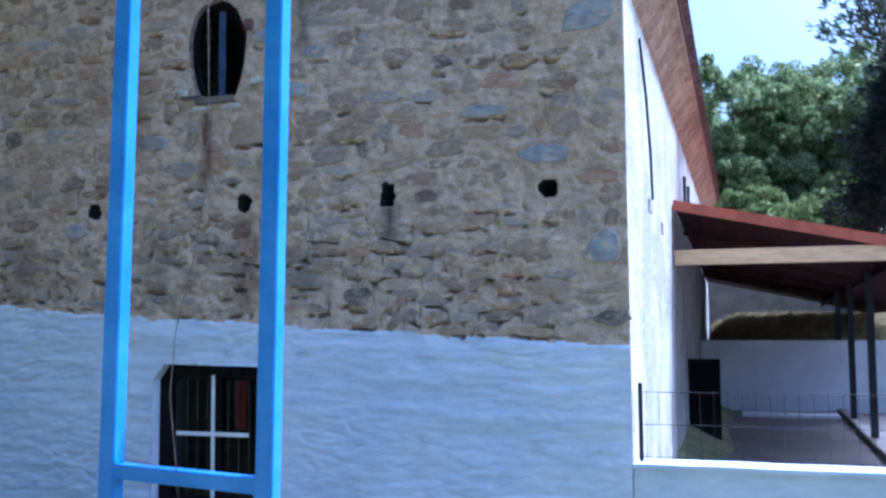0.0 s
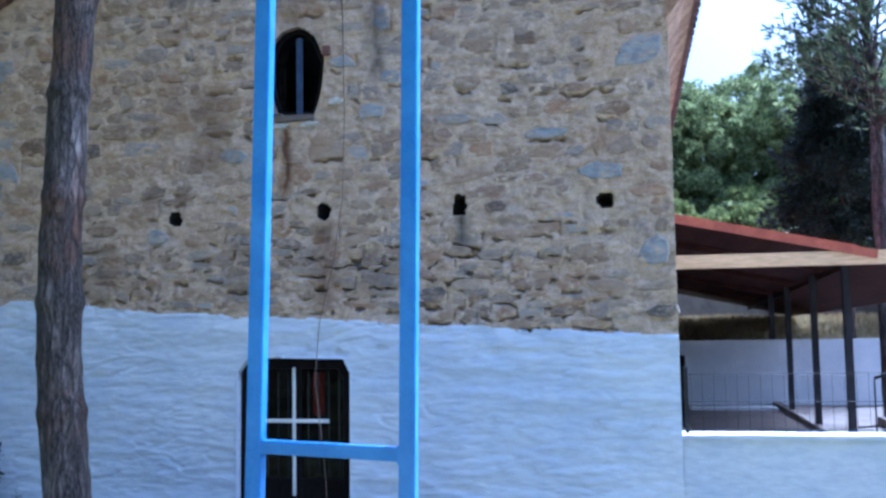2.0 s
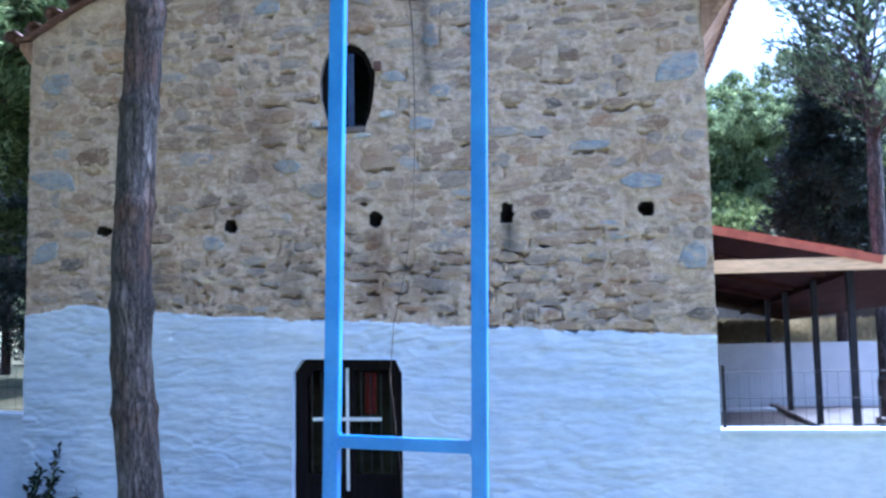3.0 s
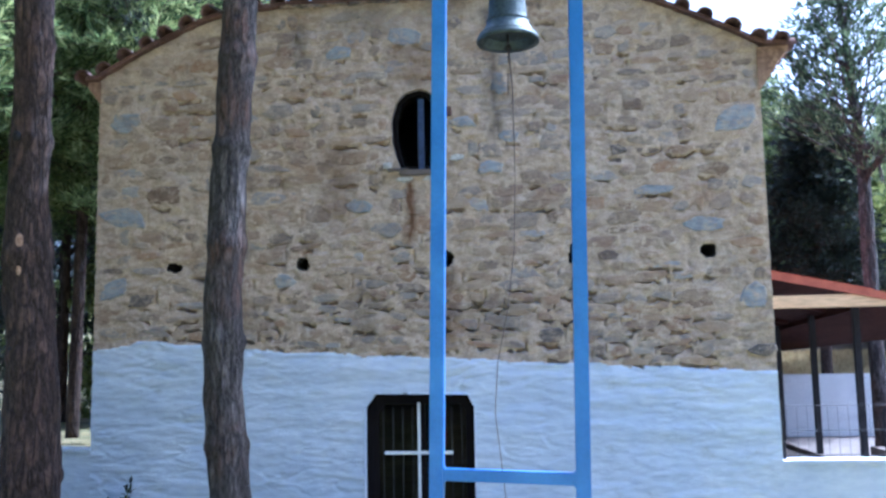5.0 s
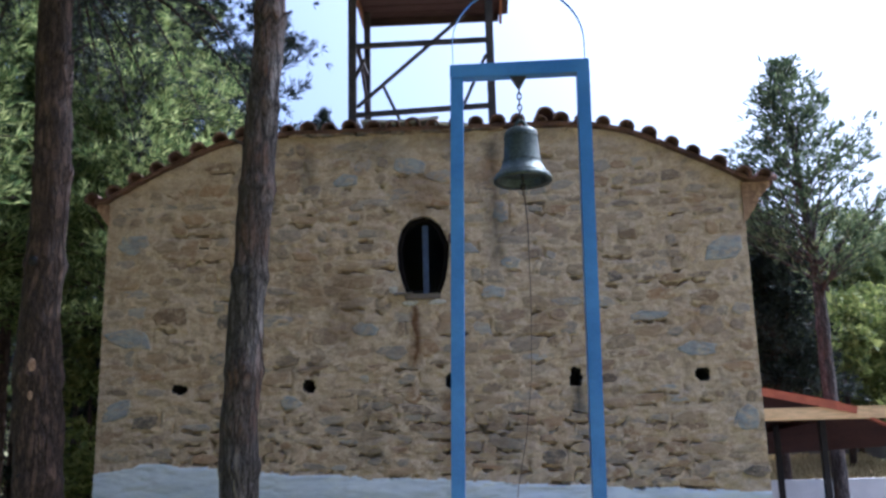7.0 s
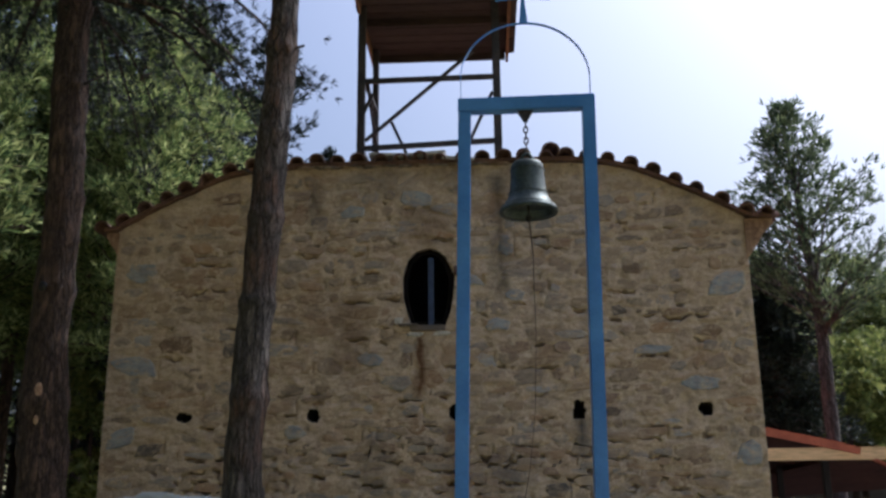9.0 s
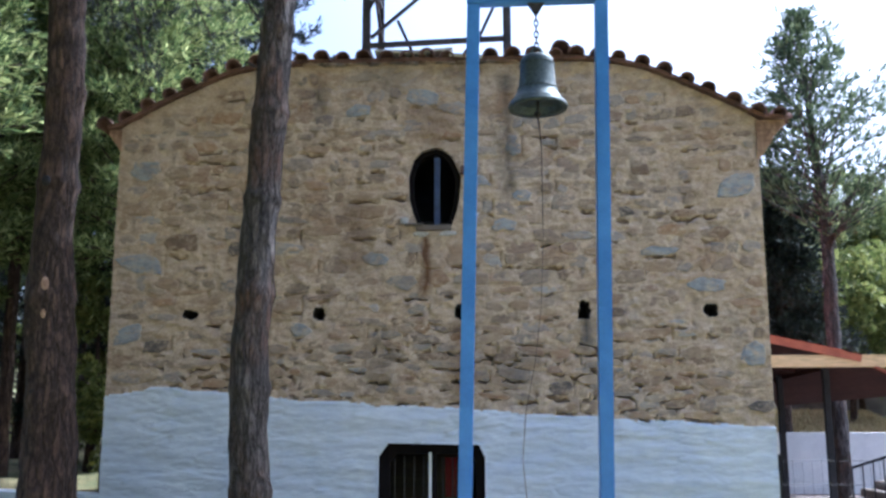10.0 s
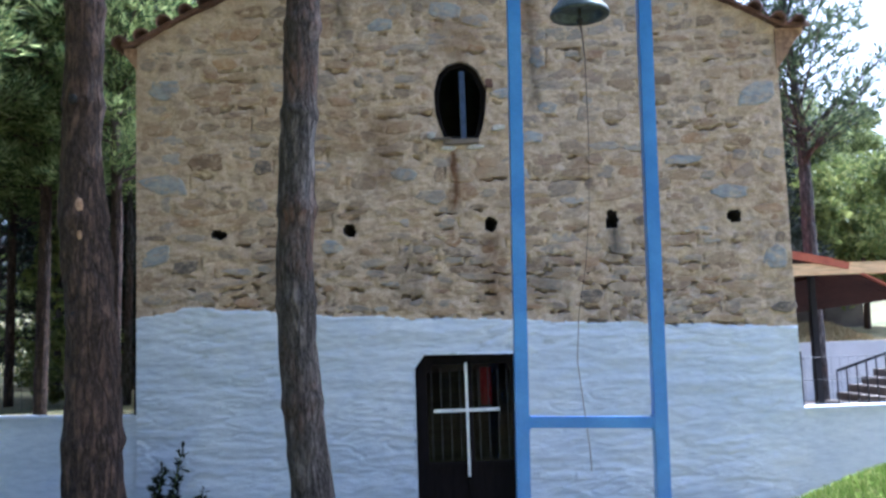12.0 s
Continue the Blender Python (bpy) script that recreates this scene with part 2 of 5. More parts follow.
IRON = simple("dark_iron", (0.008, 0.008, 0.009), (0.022, 0.019, 0.019), 12, 0.55, 0.3, 0.2)
RUSTY = simple("rusty_steel", (0.035, 0.033, 0.036), (0.085, 0.07, 0.065), 6, 0.6, 0.3, 0.2)
DOOR_WOOD = simple("dark_door_wood", (0.005, 0.004, 0.004), (0.010, 0.007, 0.007), 5, 0.8, 0, 0.3, 0.006, (1, 1, 0.1))
WHITE_PAINT = simple("white_paint", (0.72, 0.72, 0.70), (0.82, 0.82, 0.80), 5, 0.5, 0, 0.05, grain=0.1)
BLUE_GREY = simple("blue_grey_paint", (0.03, 0.045, 0.10), (0.06, 0.085, 0.17), 5, 0.5)
PLANK = simple("brown_planks", (0.03, 0.012, 0.010), (0.07, 0.028, 0.020), 3, 0.75, 0, 0.4, 0.006, (1, 0.1, 1))
OLD_PLANK = simple("weathered_planks", (0.026, 0.014, 0.013), (0.06, 0.035, 0.028), 3, 0.85, 0, 0.4, 0.006, (0.15, 1, 1))
# Edge boards lighter than the hood planks: sunlight put into their colour
SUNLIT_EDGE = simple("sunlit_orange_board", (0.17, 0.075, 0.03), (0.29, 0.14, 0.06), 4, 0.8, 0, 0.4, 0.006, (1, 0.15, 1))
PALE_STONE = simple("pale_sill_stone", (0.46, 0.44, 0.40), (0.62, 0.59, 0.54), 9, 0.9, 0, 0.5)
PALE_WOOD = simple("pale_timber", (0.55, 0.36, 0.16), (0.70, 0.49, 0.25), 2, 0.6, 0, 0.15, 0.004, (0.1, 1, 1))
RED_PAINT = simple("red_roof_edge", (0.27, 0.062, 0.028), (0.42, 0.115, 0.05), 3, 0.6, 0, 0.1)
RED_STRIP = simple("red_strip_colour", (0.45, 0.02, 0.02), (0.62, 0.04, 0.035), 12, 0.9)
CONCRETE = simple("courtyard_concrete", (0.13, 0.105, 0.09), (0.20, 0.165, 0.14), 1.2, 0.9, 0, 0.4)
BARK_A = bark_material("grey_pine_bark", (0.062, 0.051, 0.048), (0.19, 0.165, 0.152), (0.125, 0.062, 0.038))
BARK_B = bark_material("brown_pine_bark", (0.050, 0.031, 0.023), (0.15, 0.092, 0.064), (0.075, 0.042, 0.031))
NEEDLES = leaf_material("pine_needles", [(0.0, (0.03, 0.05, 0.02)), (0.35, (0.11, 0.155, 0.055)), (0.7, (0.27, 0.32, 0.11)), (1.0, (0.48, 0.51, 0.21))], 0.62)
BLUE_NEEDLES = leaf_material("blue_green_needles", [(0.0, (0.03, 0.045, 0.025)), (0.5, (0.08, 0.11, 0.055)), (1.0, (0.22, 0.26, 0.13))], 0.45)
# Dark fir green, taken near black so it also carries the deep wood's shade
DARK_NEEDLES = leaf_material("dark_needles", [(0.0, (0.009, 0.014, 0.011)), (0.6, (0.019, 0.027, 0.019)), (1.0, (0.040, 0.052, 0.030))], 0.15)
LEAVES = leaf_material("light_leaves", [(0.0, (0.08, 0.105, 0.03)), (0.5, (0.16, 0.19, 0.05)), (1.0, (0.32, 0.33, 0.105))], 0.45)
HILL_LEAVES = leaf_material("hill_leaves", [(0.0, (0.08, 0.11, 0.045)), (0.5, (0.22, 0.26, 0.10)), (1.0, (0.46, 0.48, 0.20))], 0.58)
GRASS = leaf_material("grass_blades", [(0.0, (0.13, 0.20, 0.035)), (0.6, (0.24, 0.32, 0.06)), (1.0, (0.42, 0.42, 0.15))], 0.45)
GROUND = ground_material()
# Inside of the putlog holes: deep shade painted as a near-black colour
HOLE_DARK = simple("shaded_hole", (0.012, 0.010, 0.009), (0.03, 0.024, 0.02), 9, 0.95)
STRAW = leaf_material("dry_straw", [(0.0, (0.36, 0.28, 0.13)), (1.0, (0.56, 0.46, 0.25))], 0.3)
SCAR = simple("resin_scar", (0.26, 0.15, 0.09), (0.42, 0.28, 0.18), 14, 0.8)
ROPE = simple("old_rope", (0.07, 0.05, 0.042), (0.13, 0.09, 0.07), 10, 0.9)


def glass_material():
    m, nt, b = material("dark_window_glass", 0.04)
    b.inputs["Base Color"].default_value = (0.40, 0.40, 0.42, 1)
    b.inputs["Transmission Weight"].default_value = 1.0
    b.inputs["IOR"].default_value = 1.16
    return m


GLASS = glass_material()
PLANK.node_tree.nodes["Principled BSDF"].inputs["Specular IOR Level"].default_value = 0.1
DOOR_WOOD.node_tree.nodes["Principled BSDF"].inputs["Specular IOR Level"].default_value = 0.12


# ---- mesh helpers ----
def part(name, bm, mat, parent=None, label=""):
    me = bpy.data.meshes.new(name)
    bm.to_mesh(me)
    bm.free()
    me.materials.append(mat)
    ob = new(name, me)
    ob.parent = parent
    if label:
        tagged(ob, label)
    return ob


def raw(name, verts, faces, mat, parent=None, smooth=False):
    me = bpy.data.meshes.new(name)
    me.from_pydata(verts, [], faces)
    if smooth:
        me.polygons.foreach_set("use_smooth", [True] * len(me.polygons))
    me.update()
    for m in (mat if isinstance(mat, (list, tuple)) else [mat]):
        me.materials.append(m)
    ob = new(name, me)
    ob.parent = parent
    return ob


def empty(name, m, label, category, group="", kind=""):
    ob = new(name)
    ob.matrix_basis = m
    return tagged(ob, label, category, group, kind)


def box(bm, x0, x1, y0, y1, z0, z1, bevel=0.0):
    vs = [bm.verts.new((x, y, z)) for x in (x0, x1) for y in (y0, y1) for z in (z0, z1)]
    fs = [bm.faces.new([vs[i] for i in f]) for f in ((0, 1, 3, 2), (4, 6, 7, 5), (0, 4, 5, 1), (2, 3, 7, 6), (0, 2, 6, 4), (1, 5, 7, 3))]
    if bevel:
        bmesh.ops.bevel(bm, geom=list({e for f in fs for e in f.edges}), offset=bevel, segments=2, affect="EDGES")
    return bm


def cuboid(*a, **k):
    return box(bmesh.new(), *a, **k)


def beam(p, q, w, h, bevel=0.0):
    """A straight bar of section w x h from p to q."""
    p, q = Vector(p), Vector(q)
    bm = box(bmesh.new(), -w / 2, w / 2, -h / 2, h / 2, 0, (q - p).length, bevel=bevel)
    bm.transform(Matrix.Translation(p) @ (q - p).to_track_quat("Z", "Y").to_matrix().to_4x4())
    return bm


def rod(p, q, r, sides=8, r2=None):
    p, q = Vector(p), Vector(q)
    bm = bmesh.new()
    bmesh.ops.create_cone(bm, cap_ends=True, segments=sides, radius1=r, radius2=r if r2 is None else r2, depth=(q - p).length)
    bm.transform(Matrix.Translation((p + q) / 2) @ (q - p).to_track_quat("Z", "Y").to_matrix().to_4x4())
    return bm


def lathe(profile, sides=32):
    """A turned shape from (radius, height) pairs."""
    bm = bmesh.new()
    rings = [[bm.verts.new((r * math.cos(2 * math.pi * i / sides), r * math.sin(2 * math.pi * i / sides), z)) for i in range(sides)] for r, z in profile]
    for a, b in zip(rings, rings[1:]):
        for i in range(sides):
            f = bm.faces.new((a[i], a[(i + 1) % sides], b[(i + 1) % sides], b[i]))
            f.smooth = True
    bm.faces.new(rings[-1])
    return bm


def tube(points, radii, sides=10, wob=0.0, seed=0.0):
    """A bent round bar through points."""
    bm = bmesh.new()
    rings = []
    for k, (p, r) in enumerate(zip(points, radii)):
        p = Vector(p)
        d = (Vector(points[min(k + 1, len(points) - 1)]) - Vector(points[max(k - 1, 0)])).normalized()
        side = d.cross(Vector((0.3, 1, 0.1))).normalized()
        up = d.cross(side)
        ring = []
        for i in range(sides):
            a = 2 * math.pi * i / sides
            v = side * math.cos(a) + up * math.sin(a)
            g = 1 + wob * noise.noise(Vector((v.x * 2.2 + seed, v.y * 2.2, p.z * 1.7))) + wob * 0.6 * noise.noise(Vector((v.x * 6, v.y * 6 + seed, p.z * 4)))
            ring.append(bm.verts.new(p + v * r * g))
        rings.append(ring)
    for a, b in zip(rings, rings[1:]):
        for i in range(sides):
            f = bm.faces.new((a[i], a[(i + 1) % sides], b[(i + 1) % sides], b[i]))
            f.smooth = True
    bm.faces.new(rings[-1])
    bm.faces.new(list(reversed(rings[0])))
    return bm


def smooth(a, b, v):
    t = min(1.0, max(0.0, (v - a) / (b - a)))
    return t * t * (3 - 2 * t)


def inside(poly, x, z):
    hit = False
    for (x0, z0), (x1, z1) in zip(poly, poly[1:] + poly[:1]):
        if (z0 > z) != (z1 > z) and x < (x1 - x0) * (z - z0) / (z1 - z0) + x0:
            hit = not hit
    return hit


def snapped(poly, x, z, reach):
    """The point on the outline nearest to (x, z), if within reach."""
    best = None
    for (x0, z0), (x1, z1) in zip(poly, poly[1:] + poly[:1]):
        dx, dz = x1 - x0, z1 - z0
        t = min(1, max(0, ((x - x0) * dx + (z - z0) * dz) / (dx * dx + dz * dz)))
        px, pz = x0 + t * dx, z0 + t * dz
        d = math.hypot(px - x, pz - z)
        if d < reach and (best is None or d < best[0]):
            best = (d, px, pz)
    return best


# ---- ground ----
def ground_height(x, y):
    if y < 0.15:
        z = 0.02 + 0.75 * smooth(-2.5, -11.0, y) + 0.25 * smooth(2.0, 6.0, x) * smooth(-3, -9, y)
        z += 0.74 * smooth(2.1, 4.3, x) * smooth(-6.5, -2.8, y) * smooth(-0.3, -2.2, y)
        z += 0.03 * noise.noise(Vector((x * 0.8, y * 0.8, 0)))
        return z
    right = smooth(3.0, 5.0, x)
    bank = 1.45 + 0.75 * smooth(15, 21, y) + 7.0 * smooth(24, 62, y) + 12 * smooth(60, 130, y)
    court = 0.12
    zr = court if y < 15.15 and x < 16 else bank
    zl = 0.7 + 0.02 * y + 6.0 * smooth(30, 110, y)
    return zr * right + zl * (1 - right) + 0.08 * noise.noise(Vector((x * 0.5, y * 0.5, 3)))


def build_ground():
    def axis(inner, outer, fine, lo, hi):
        vals = list(np.arange(lo, hi + 1e-6, fine))
        step, v = fine, hi
        while v < outer:
            step *= 1.18
            v += step
            vals.append(v)
        step, v = fine, lo
        while v > inner:
            step *= 1.18
            v -= step
            vals.insert(0, v)
        return vals
    xs, ys = axis(-900, 900, 0.4, -14, 16), axis(-900, 1500, 0.4, -14, 24)
    ys = sorted(ys + [0.10, 0.20, 15.1, 15.2])
    verts = [(x, y, ground_height(x, y)) for y in ys for x in xs]
    n = len(xs)
    faces = [(j * n + i, j * n + i + 1, (j + 1) * n + i + 1, (j + 1) * n + i) for j in range(len(ys) - 1) for i in range(n - 1)]
    return tagged(raw("ground", verts, faces, GROUND, smooth=True), "grassy ground with dry straw patches rising to a wooded slope", "ground", kind="structure")


build_ground()

# ---- church: front wall ----
HALF, LENGTH = 4.0, 22.0
DOOR = [(-0.67, -0.1), (-0.66, 1.83), (-0.54, 1.99), (0.54, 1.97), (0.61, 1.83), (0.60, -0.1)]
WINDOW = [(0.02, 5.62), (-0.14, 5.575), (-0.25, 5.47), (-0.315, 5.24), (-0.305, 4.97), (-0.26, 4.79), (-0.20, 4.63), (0.22, 4.62), (0.285, 4.79), (0.32, 4.97), (0.345, 5.24), (0.235, 5.49), (0.13, 5.58)]
HOLES = [(-3.0, 3.54, 0.075, 0.055), (-1.40, 3.54, 0.06, 0.08), (0.33, 3.555, 0.06, 0.075), (1.82, 3.555, 0.065, 0.10), (3.32, 3.545, 0.075, 0.08)]


def wall_top(x):
    z = np.interp(abs(x), (0, 1.6, 2.2, 2.6, 3.1, 3.6, 4.0), (6.72, 6.72, 6.69, 6.60, 6.39, 6.15, 5.92))
    return float(z) + 0.012 * noise.noise(Vector((x * 3, 0, 2)))


def wash_line(x):
    z = 2.40 - 0.058 * x + (0.05 * smooth(-1.6, -2.9, x) - 0.12 * smooth(-3.3, -4.0, x))
    return z + 0.035 * noise.noise(Vector((x * 2.3, 0, 5))) + 0.02 * noise.noise(Vector((x * 8, 0, 9)))


def stone_layout():
    """Courses of rubble: (x, z, width, height, proud, kind)."""
    rng = random.Random(4)
    stones = [(3.70, 5.08, 0.48, 0.34, 0.02, "grey"), (-3.66, 4.17, 0.62, 0.30, 0.03, "grey"), (-3.65, 5.36, 0.42, 0.26, 0.02, "grey"),
              (3.45, 4.50, 0.44, 0.20, 0.02, "brown"), (2.36, 4.77, 0.20, 0.15, 0.025, "dark"), (2.20, 3.54, 0.26, 0.13, 0.025, "dark"),
              (1.50, 2.62, 0.34, 0.19, 0.02, "dark"), (-3.15, 4.42, 0.46, 0.26, 0.02, "brown"), (-2.45, 4.35, 0.26, 0.2, 0.02, "dark"),
              (0.86, 4.62, 0.34, 0.17, 0.02, "grey"), (1.10, 4.98, 0.26, 0.16, 0.02, "grey"), (-0.74, 4.22, 0.40, 0.20, 0.02, "grey"),
              (0.52, 5.18, 0.36, 0.16, 0.03, "grey"), (2.55, 5.30, 0.30, 0.20, 0.02, "brown"), (3.80, 3.02, 0.34, 0.34, 0.03, "grey"),
              (3.85, 2.42, 0.34, 0.18, 0.04, "dark"), (-0.15, 6.28, 0.42, 0.24, 0.02, "grey"), (-0.95, 6.12, 0.36, 0.2, 0.02, "grey"),
              (0.98, 5.62, 0.22, 0.3, 0.02, "grey"), (-3.75, 3.3, 0.4, 0.3, 0.02, "grey"), (-3.4, 3.15, 0.36, 0.2, 0.02, "dark"),
              (-1.62, 3.34, 0.3, 0.2, 0.02, "grey"), (2.75, 4.28, 0.5, 0.14, 0.02, "grey"), (3.3, 3.86, 0.5, 0.2, 0.02, "grey")]
    taken = [(s[0], s[1], s[2], s[3]) for s in stones]
    z = 2.2
    while z < 6.75:
        h = rng.uniform(0.085, 0.16) if z < 3.7 else rng.uniform(0.10, 0.20)
        x = -HALF + 0.04
        while x < HALF - 0.06:
            w = rng.uniform(0.12, 0.30) if rng.random() < 0.55 else rng.uniform(0.28, 0.50)
            w = min(w, HALF - 0.04 - x)
            sh = h * rng.uniform(0.6, 1.05)
            cx = x + w / 2
            cz = z + h / 2 + rng.uniform(-0.03, 0.03) + 0.05 * math.sin(cx * 1.1 + z * 5)
            x += w + rng.uniform(0.012, 0.045)
            if w < 0.09 or rng.random() < 0.05:
                continue
            if cz - sh / 2 < wash_line(cx) + 0.02 or cz + sh / 2 > min(wall_top(cx - w / 2), wall_top(cx + w / 2)) - 0.07:
                continue
            if any(abs(cx - a) < w / 2 + b + 0.02 and abs(cz - c) < sh / 2 + d + 0.02 for a, c, b, d in HOLES):
                continue
            if abs(cx - 0.01) < 0.34 + w / 2 and 4.45 < cz < 5.72:
                continue
            if any(abs(cx - a) < (w + c) / 2 and abs(cz - b) < (sh + d) / 2 for a, b, c, d in taken):
                continue
            stones.append((cx, cz, w, sh, rng.uniform(-0.002, 0.013), "rubble"))
        z += h + rng.uniform(0.004, 0.022)
    return stones


STONES = stone_layout()


def groove_list():
    """Open joints under some stones: (x, z, half width, half height, depth)."""
    rng = random.Random(9)
    out = []
    for x, z, w, h, proud, kind in STONES:
        chance = 0.80 if z < 3.35 else 0.34
        if rng.random() < chance:
            out.append((x + rng.uniform(-0.06, 0.06), z - h * 0.56 - 0.012, w * rng.uniform(0.16, 0.55), rng.uniform(0.006, 0.019), rng.uniform(0.08, 0.17)))
        if rng.random() < chance * 0.35:
            out.append((x + w / 2, z, 0.014, h * 0.4, 0.04))
    out += [(1.75, 3.02, 0.55, 0.015, 0.07), (0.85, 2.98, 0.35, 0.018, 0.07), (2.5, 3.01, 0.45, 0.013, 0.06), (-1.1, 5.18, 0.42, 0.010, 0.05), (3.5, 3.22, 0.3, 0.013, 0.06)]
    return out


def build_front():
    step = 0.0175
    nx, nz = int(2 * HALF / step) + 1, int(6.84 / step) + 1
    xs = np.linspace(-HALF, HALF, nx)
    zs = np.linspace(-0.1, 6.76, nz)
    deep = np.zeros((nz, nx))
    for gx, gz, hw, hh, dep in groove_list():
        i0, i1 = np.searchsorted(xs, [gx - hw, gx + hw])
        j0, j1 = np.searchsorted(zs, [gz - hh * 2.5, gz + hh * 2.5])
        if i1 <= i0 or j1 <= j0:
            continue
        px, pz = np.meshgrid(xs[i0:i1], zs[j0:j1])
        bend = 0.026 * np.sin(px * (9 + 6 * math.sin(gx * 31)) + gx * 47) + 0.013 * np.sin(px * 37 + gx * 13) + 0.006 * np.sin(px * 83 + gz * 29)
        f = 1 - ((px - gx) / hw) ** 4 - ((pz - gz - bend) / (hh * 1.3)) ** 2
        deep[j0:j1, i0:i1] = np.maximum(deep[j0:j1, i0:i1], dep * np.clip(f * 1.6, 0, 1))
    deep *= np.array([1 - smooth(3.3, 3.5, abs(x)) for x in xs])[None, :]
    tops, lines = [wall_top(x) for x in xs], [wash_line(x) for x in xs]
    verts, white = [], np.zeros((nz, nx), bool)
    for j, z in enumerate(zs):
        for i, x in enumerate(xs):
            px, pz, y = float(x), min(float(z), tops[i]), 0.0
            painted = z < lines[i]
            white[j, i] = painted
            if painted:
                v = Vector((x * 1.6, 0, z * 5.5))
                y = -0.016 - 0.014 * noise.noise(v) - 0.009 * noise.noise(v * 2.3 + Vector((7, 0, 0))) - 0.005 * noise.noise(v * 4.7)
                r = noise.noise(Vector((x * 2.1 + 3, 4, z * 9)))
                y += 0.012 * max(0, 1 - abs(r) * 9) * smooth(-0.1, 0.25, noise.noise(Vector((x * 1.2, 8, z * 1.5))))
            else:
                v = Vector((x * 5, 0, z * 8))
                y = -0.022 * noise.noise(v) - 0.016 * noise.noise(v * 2.6) - 0.008 * noise.noise(v * 6) + float(deep[j, i])
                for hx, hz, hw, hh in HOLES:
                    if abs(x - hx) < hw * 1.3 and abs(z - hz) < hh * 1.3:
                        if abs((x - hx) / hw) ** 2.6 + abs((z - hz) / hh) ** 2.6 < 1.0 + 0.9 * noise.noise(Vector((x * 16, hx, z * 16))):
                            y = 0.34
            for poly in (DOOR, WINDOW):
                if -0.8 < x < 0.8:
                    s = snapped(poly, px, pz, step * 0.62)
                    if s:
                        px, pz, y = s[1], s[2], (0.0 if poly is WINDOW else -0.02)
            verts.append((px, y, pz))
    faces, mats = [], []
    for j in range(nz - 1):
        for i in range(nx - 1):
            cx, cz = (xs[i] + xs[i + 1]) / 2, (zs[j] + zs[j + 1]) / 2
            if zs[j] >= max(tops[i], tops[i + 1]) or (abs(cx) < 0.8 and (inside(DOOR, cx, cz) or inside(WINDOW, cx, cz))):
                continue
            faces.append((j * nx + i, j * nx + i + 1, (j + 1) * nx + i + 1, (j + 1) * nx + i))
            # hollow faces get the near-black shade colour
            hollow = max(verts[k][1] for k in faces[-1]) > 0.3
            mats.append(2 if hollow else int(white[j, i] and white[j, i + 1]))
    ob = raw("wall_front", verts, faces, [MORTAR, WHITE, HOLE_DARK], smooth=True)
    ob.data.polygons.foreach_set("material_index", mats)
    return tagged(ob, "rubble stone church front, whitewashed below, with putlog holes", "wall", kind="structure")


wall_front = build_front()


def reveal(name, poly, y0, y1, mat, parent):
    bm = bmesh.new()
    a = [bm.verts.new((x, y0, z)) for x, z in poly]
    b = [bm.verts.new((x, y1, z)) for x, z in poly]
    for i in range(len(poly)):
        k = (i + 1) % len(poly)
        bm.faces.new((a[i], a[k], b[k], b[i]))
    return part(name, bm, mat, parent)


reveal("door_reveal", DOOR, -0.02, 0.5, WHITE, wall_front)
# Dark stone on the window reveal paints in the shade of the opening
reveal("window_reveal", WINDOW, 0.0, 0.5, DARK_STONE, wall_front)


def wall(name, boxes, mat, label):
    bm = bmesh.new()
    for b in boxes:
        box(bm, *b)
    return tagged(part(name, bm, mat), label, "wall", kind="structure")


RETAIN = simple("grey_weathered_wall", (0.10, 0.09, 0.085), (0.19, 0.17, 0.155), 1.4, 0.95, 0, 0.5, 0.02)
SIDE_WHITE = simple("side_whitewash", (0.70, 0.70, 0.68), (0.84, 0.83, 0.80), 1.5, 0.9, 0, 0.5, 0.02)
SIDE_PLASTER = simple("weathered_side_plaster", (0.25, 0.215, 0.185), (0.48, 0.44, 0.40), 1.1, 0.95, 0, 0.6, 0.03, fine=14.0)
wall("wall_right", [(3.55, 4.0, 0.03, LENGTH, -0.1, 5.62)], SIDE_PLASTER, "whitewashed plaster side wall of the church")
wall("wall_left", [(-4.0, -3.55, 0.03, LENGTH, -0.1, 5.62)], MORTAR, "mortared stone side wall of the church")
wall("wall_back", [(-3.55, 3.55, LENGTH - 0.5, LENGTH, -0.1, 6.6)], MORTAR, "rear wall of the church")
wall("wall_inner", [(-3.55, -0.68, 0.5, 0.6, -0.1, 5.7), (0.62, 3.55, 0.5, 0.6, -0.1, 5.7), (-0.68, 0.62, 0.5, 0.6, 2.0, 4.6), (-0.68, -0.32, 0.5, 0.6, 4.6, 5.62), (0.35, 0.62, 0.5, 0.6, 4.6, 5.62), (-3.2, 3.2, 0.5, 0.6, 5.7, 6.3)], MORTAR, "inner face of the church front wall")
tagged(part("floor", cuboid(-3.55, 3.55, 0.03, LENGTH - 0.5, -0.1, 0.0), CONCRETE), "stone floor inside the church", "floor", kind="structure")


# ---- church: roof ----
def roof_line(x):
    """Height of the roof's underside at x, out to the eaves."""
    return wall_top(max(-4.0, min(4.0, x))) + 0.012 - 0.10 * max(0.0, abs(x) - 4.0)


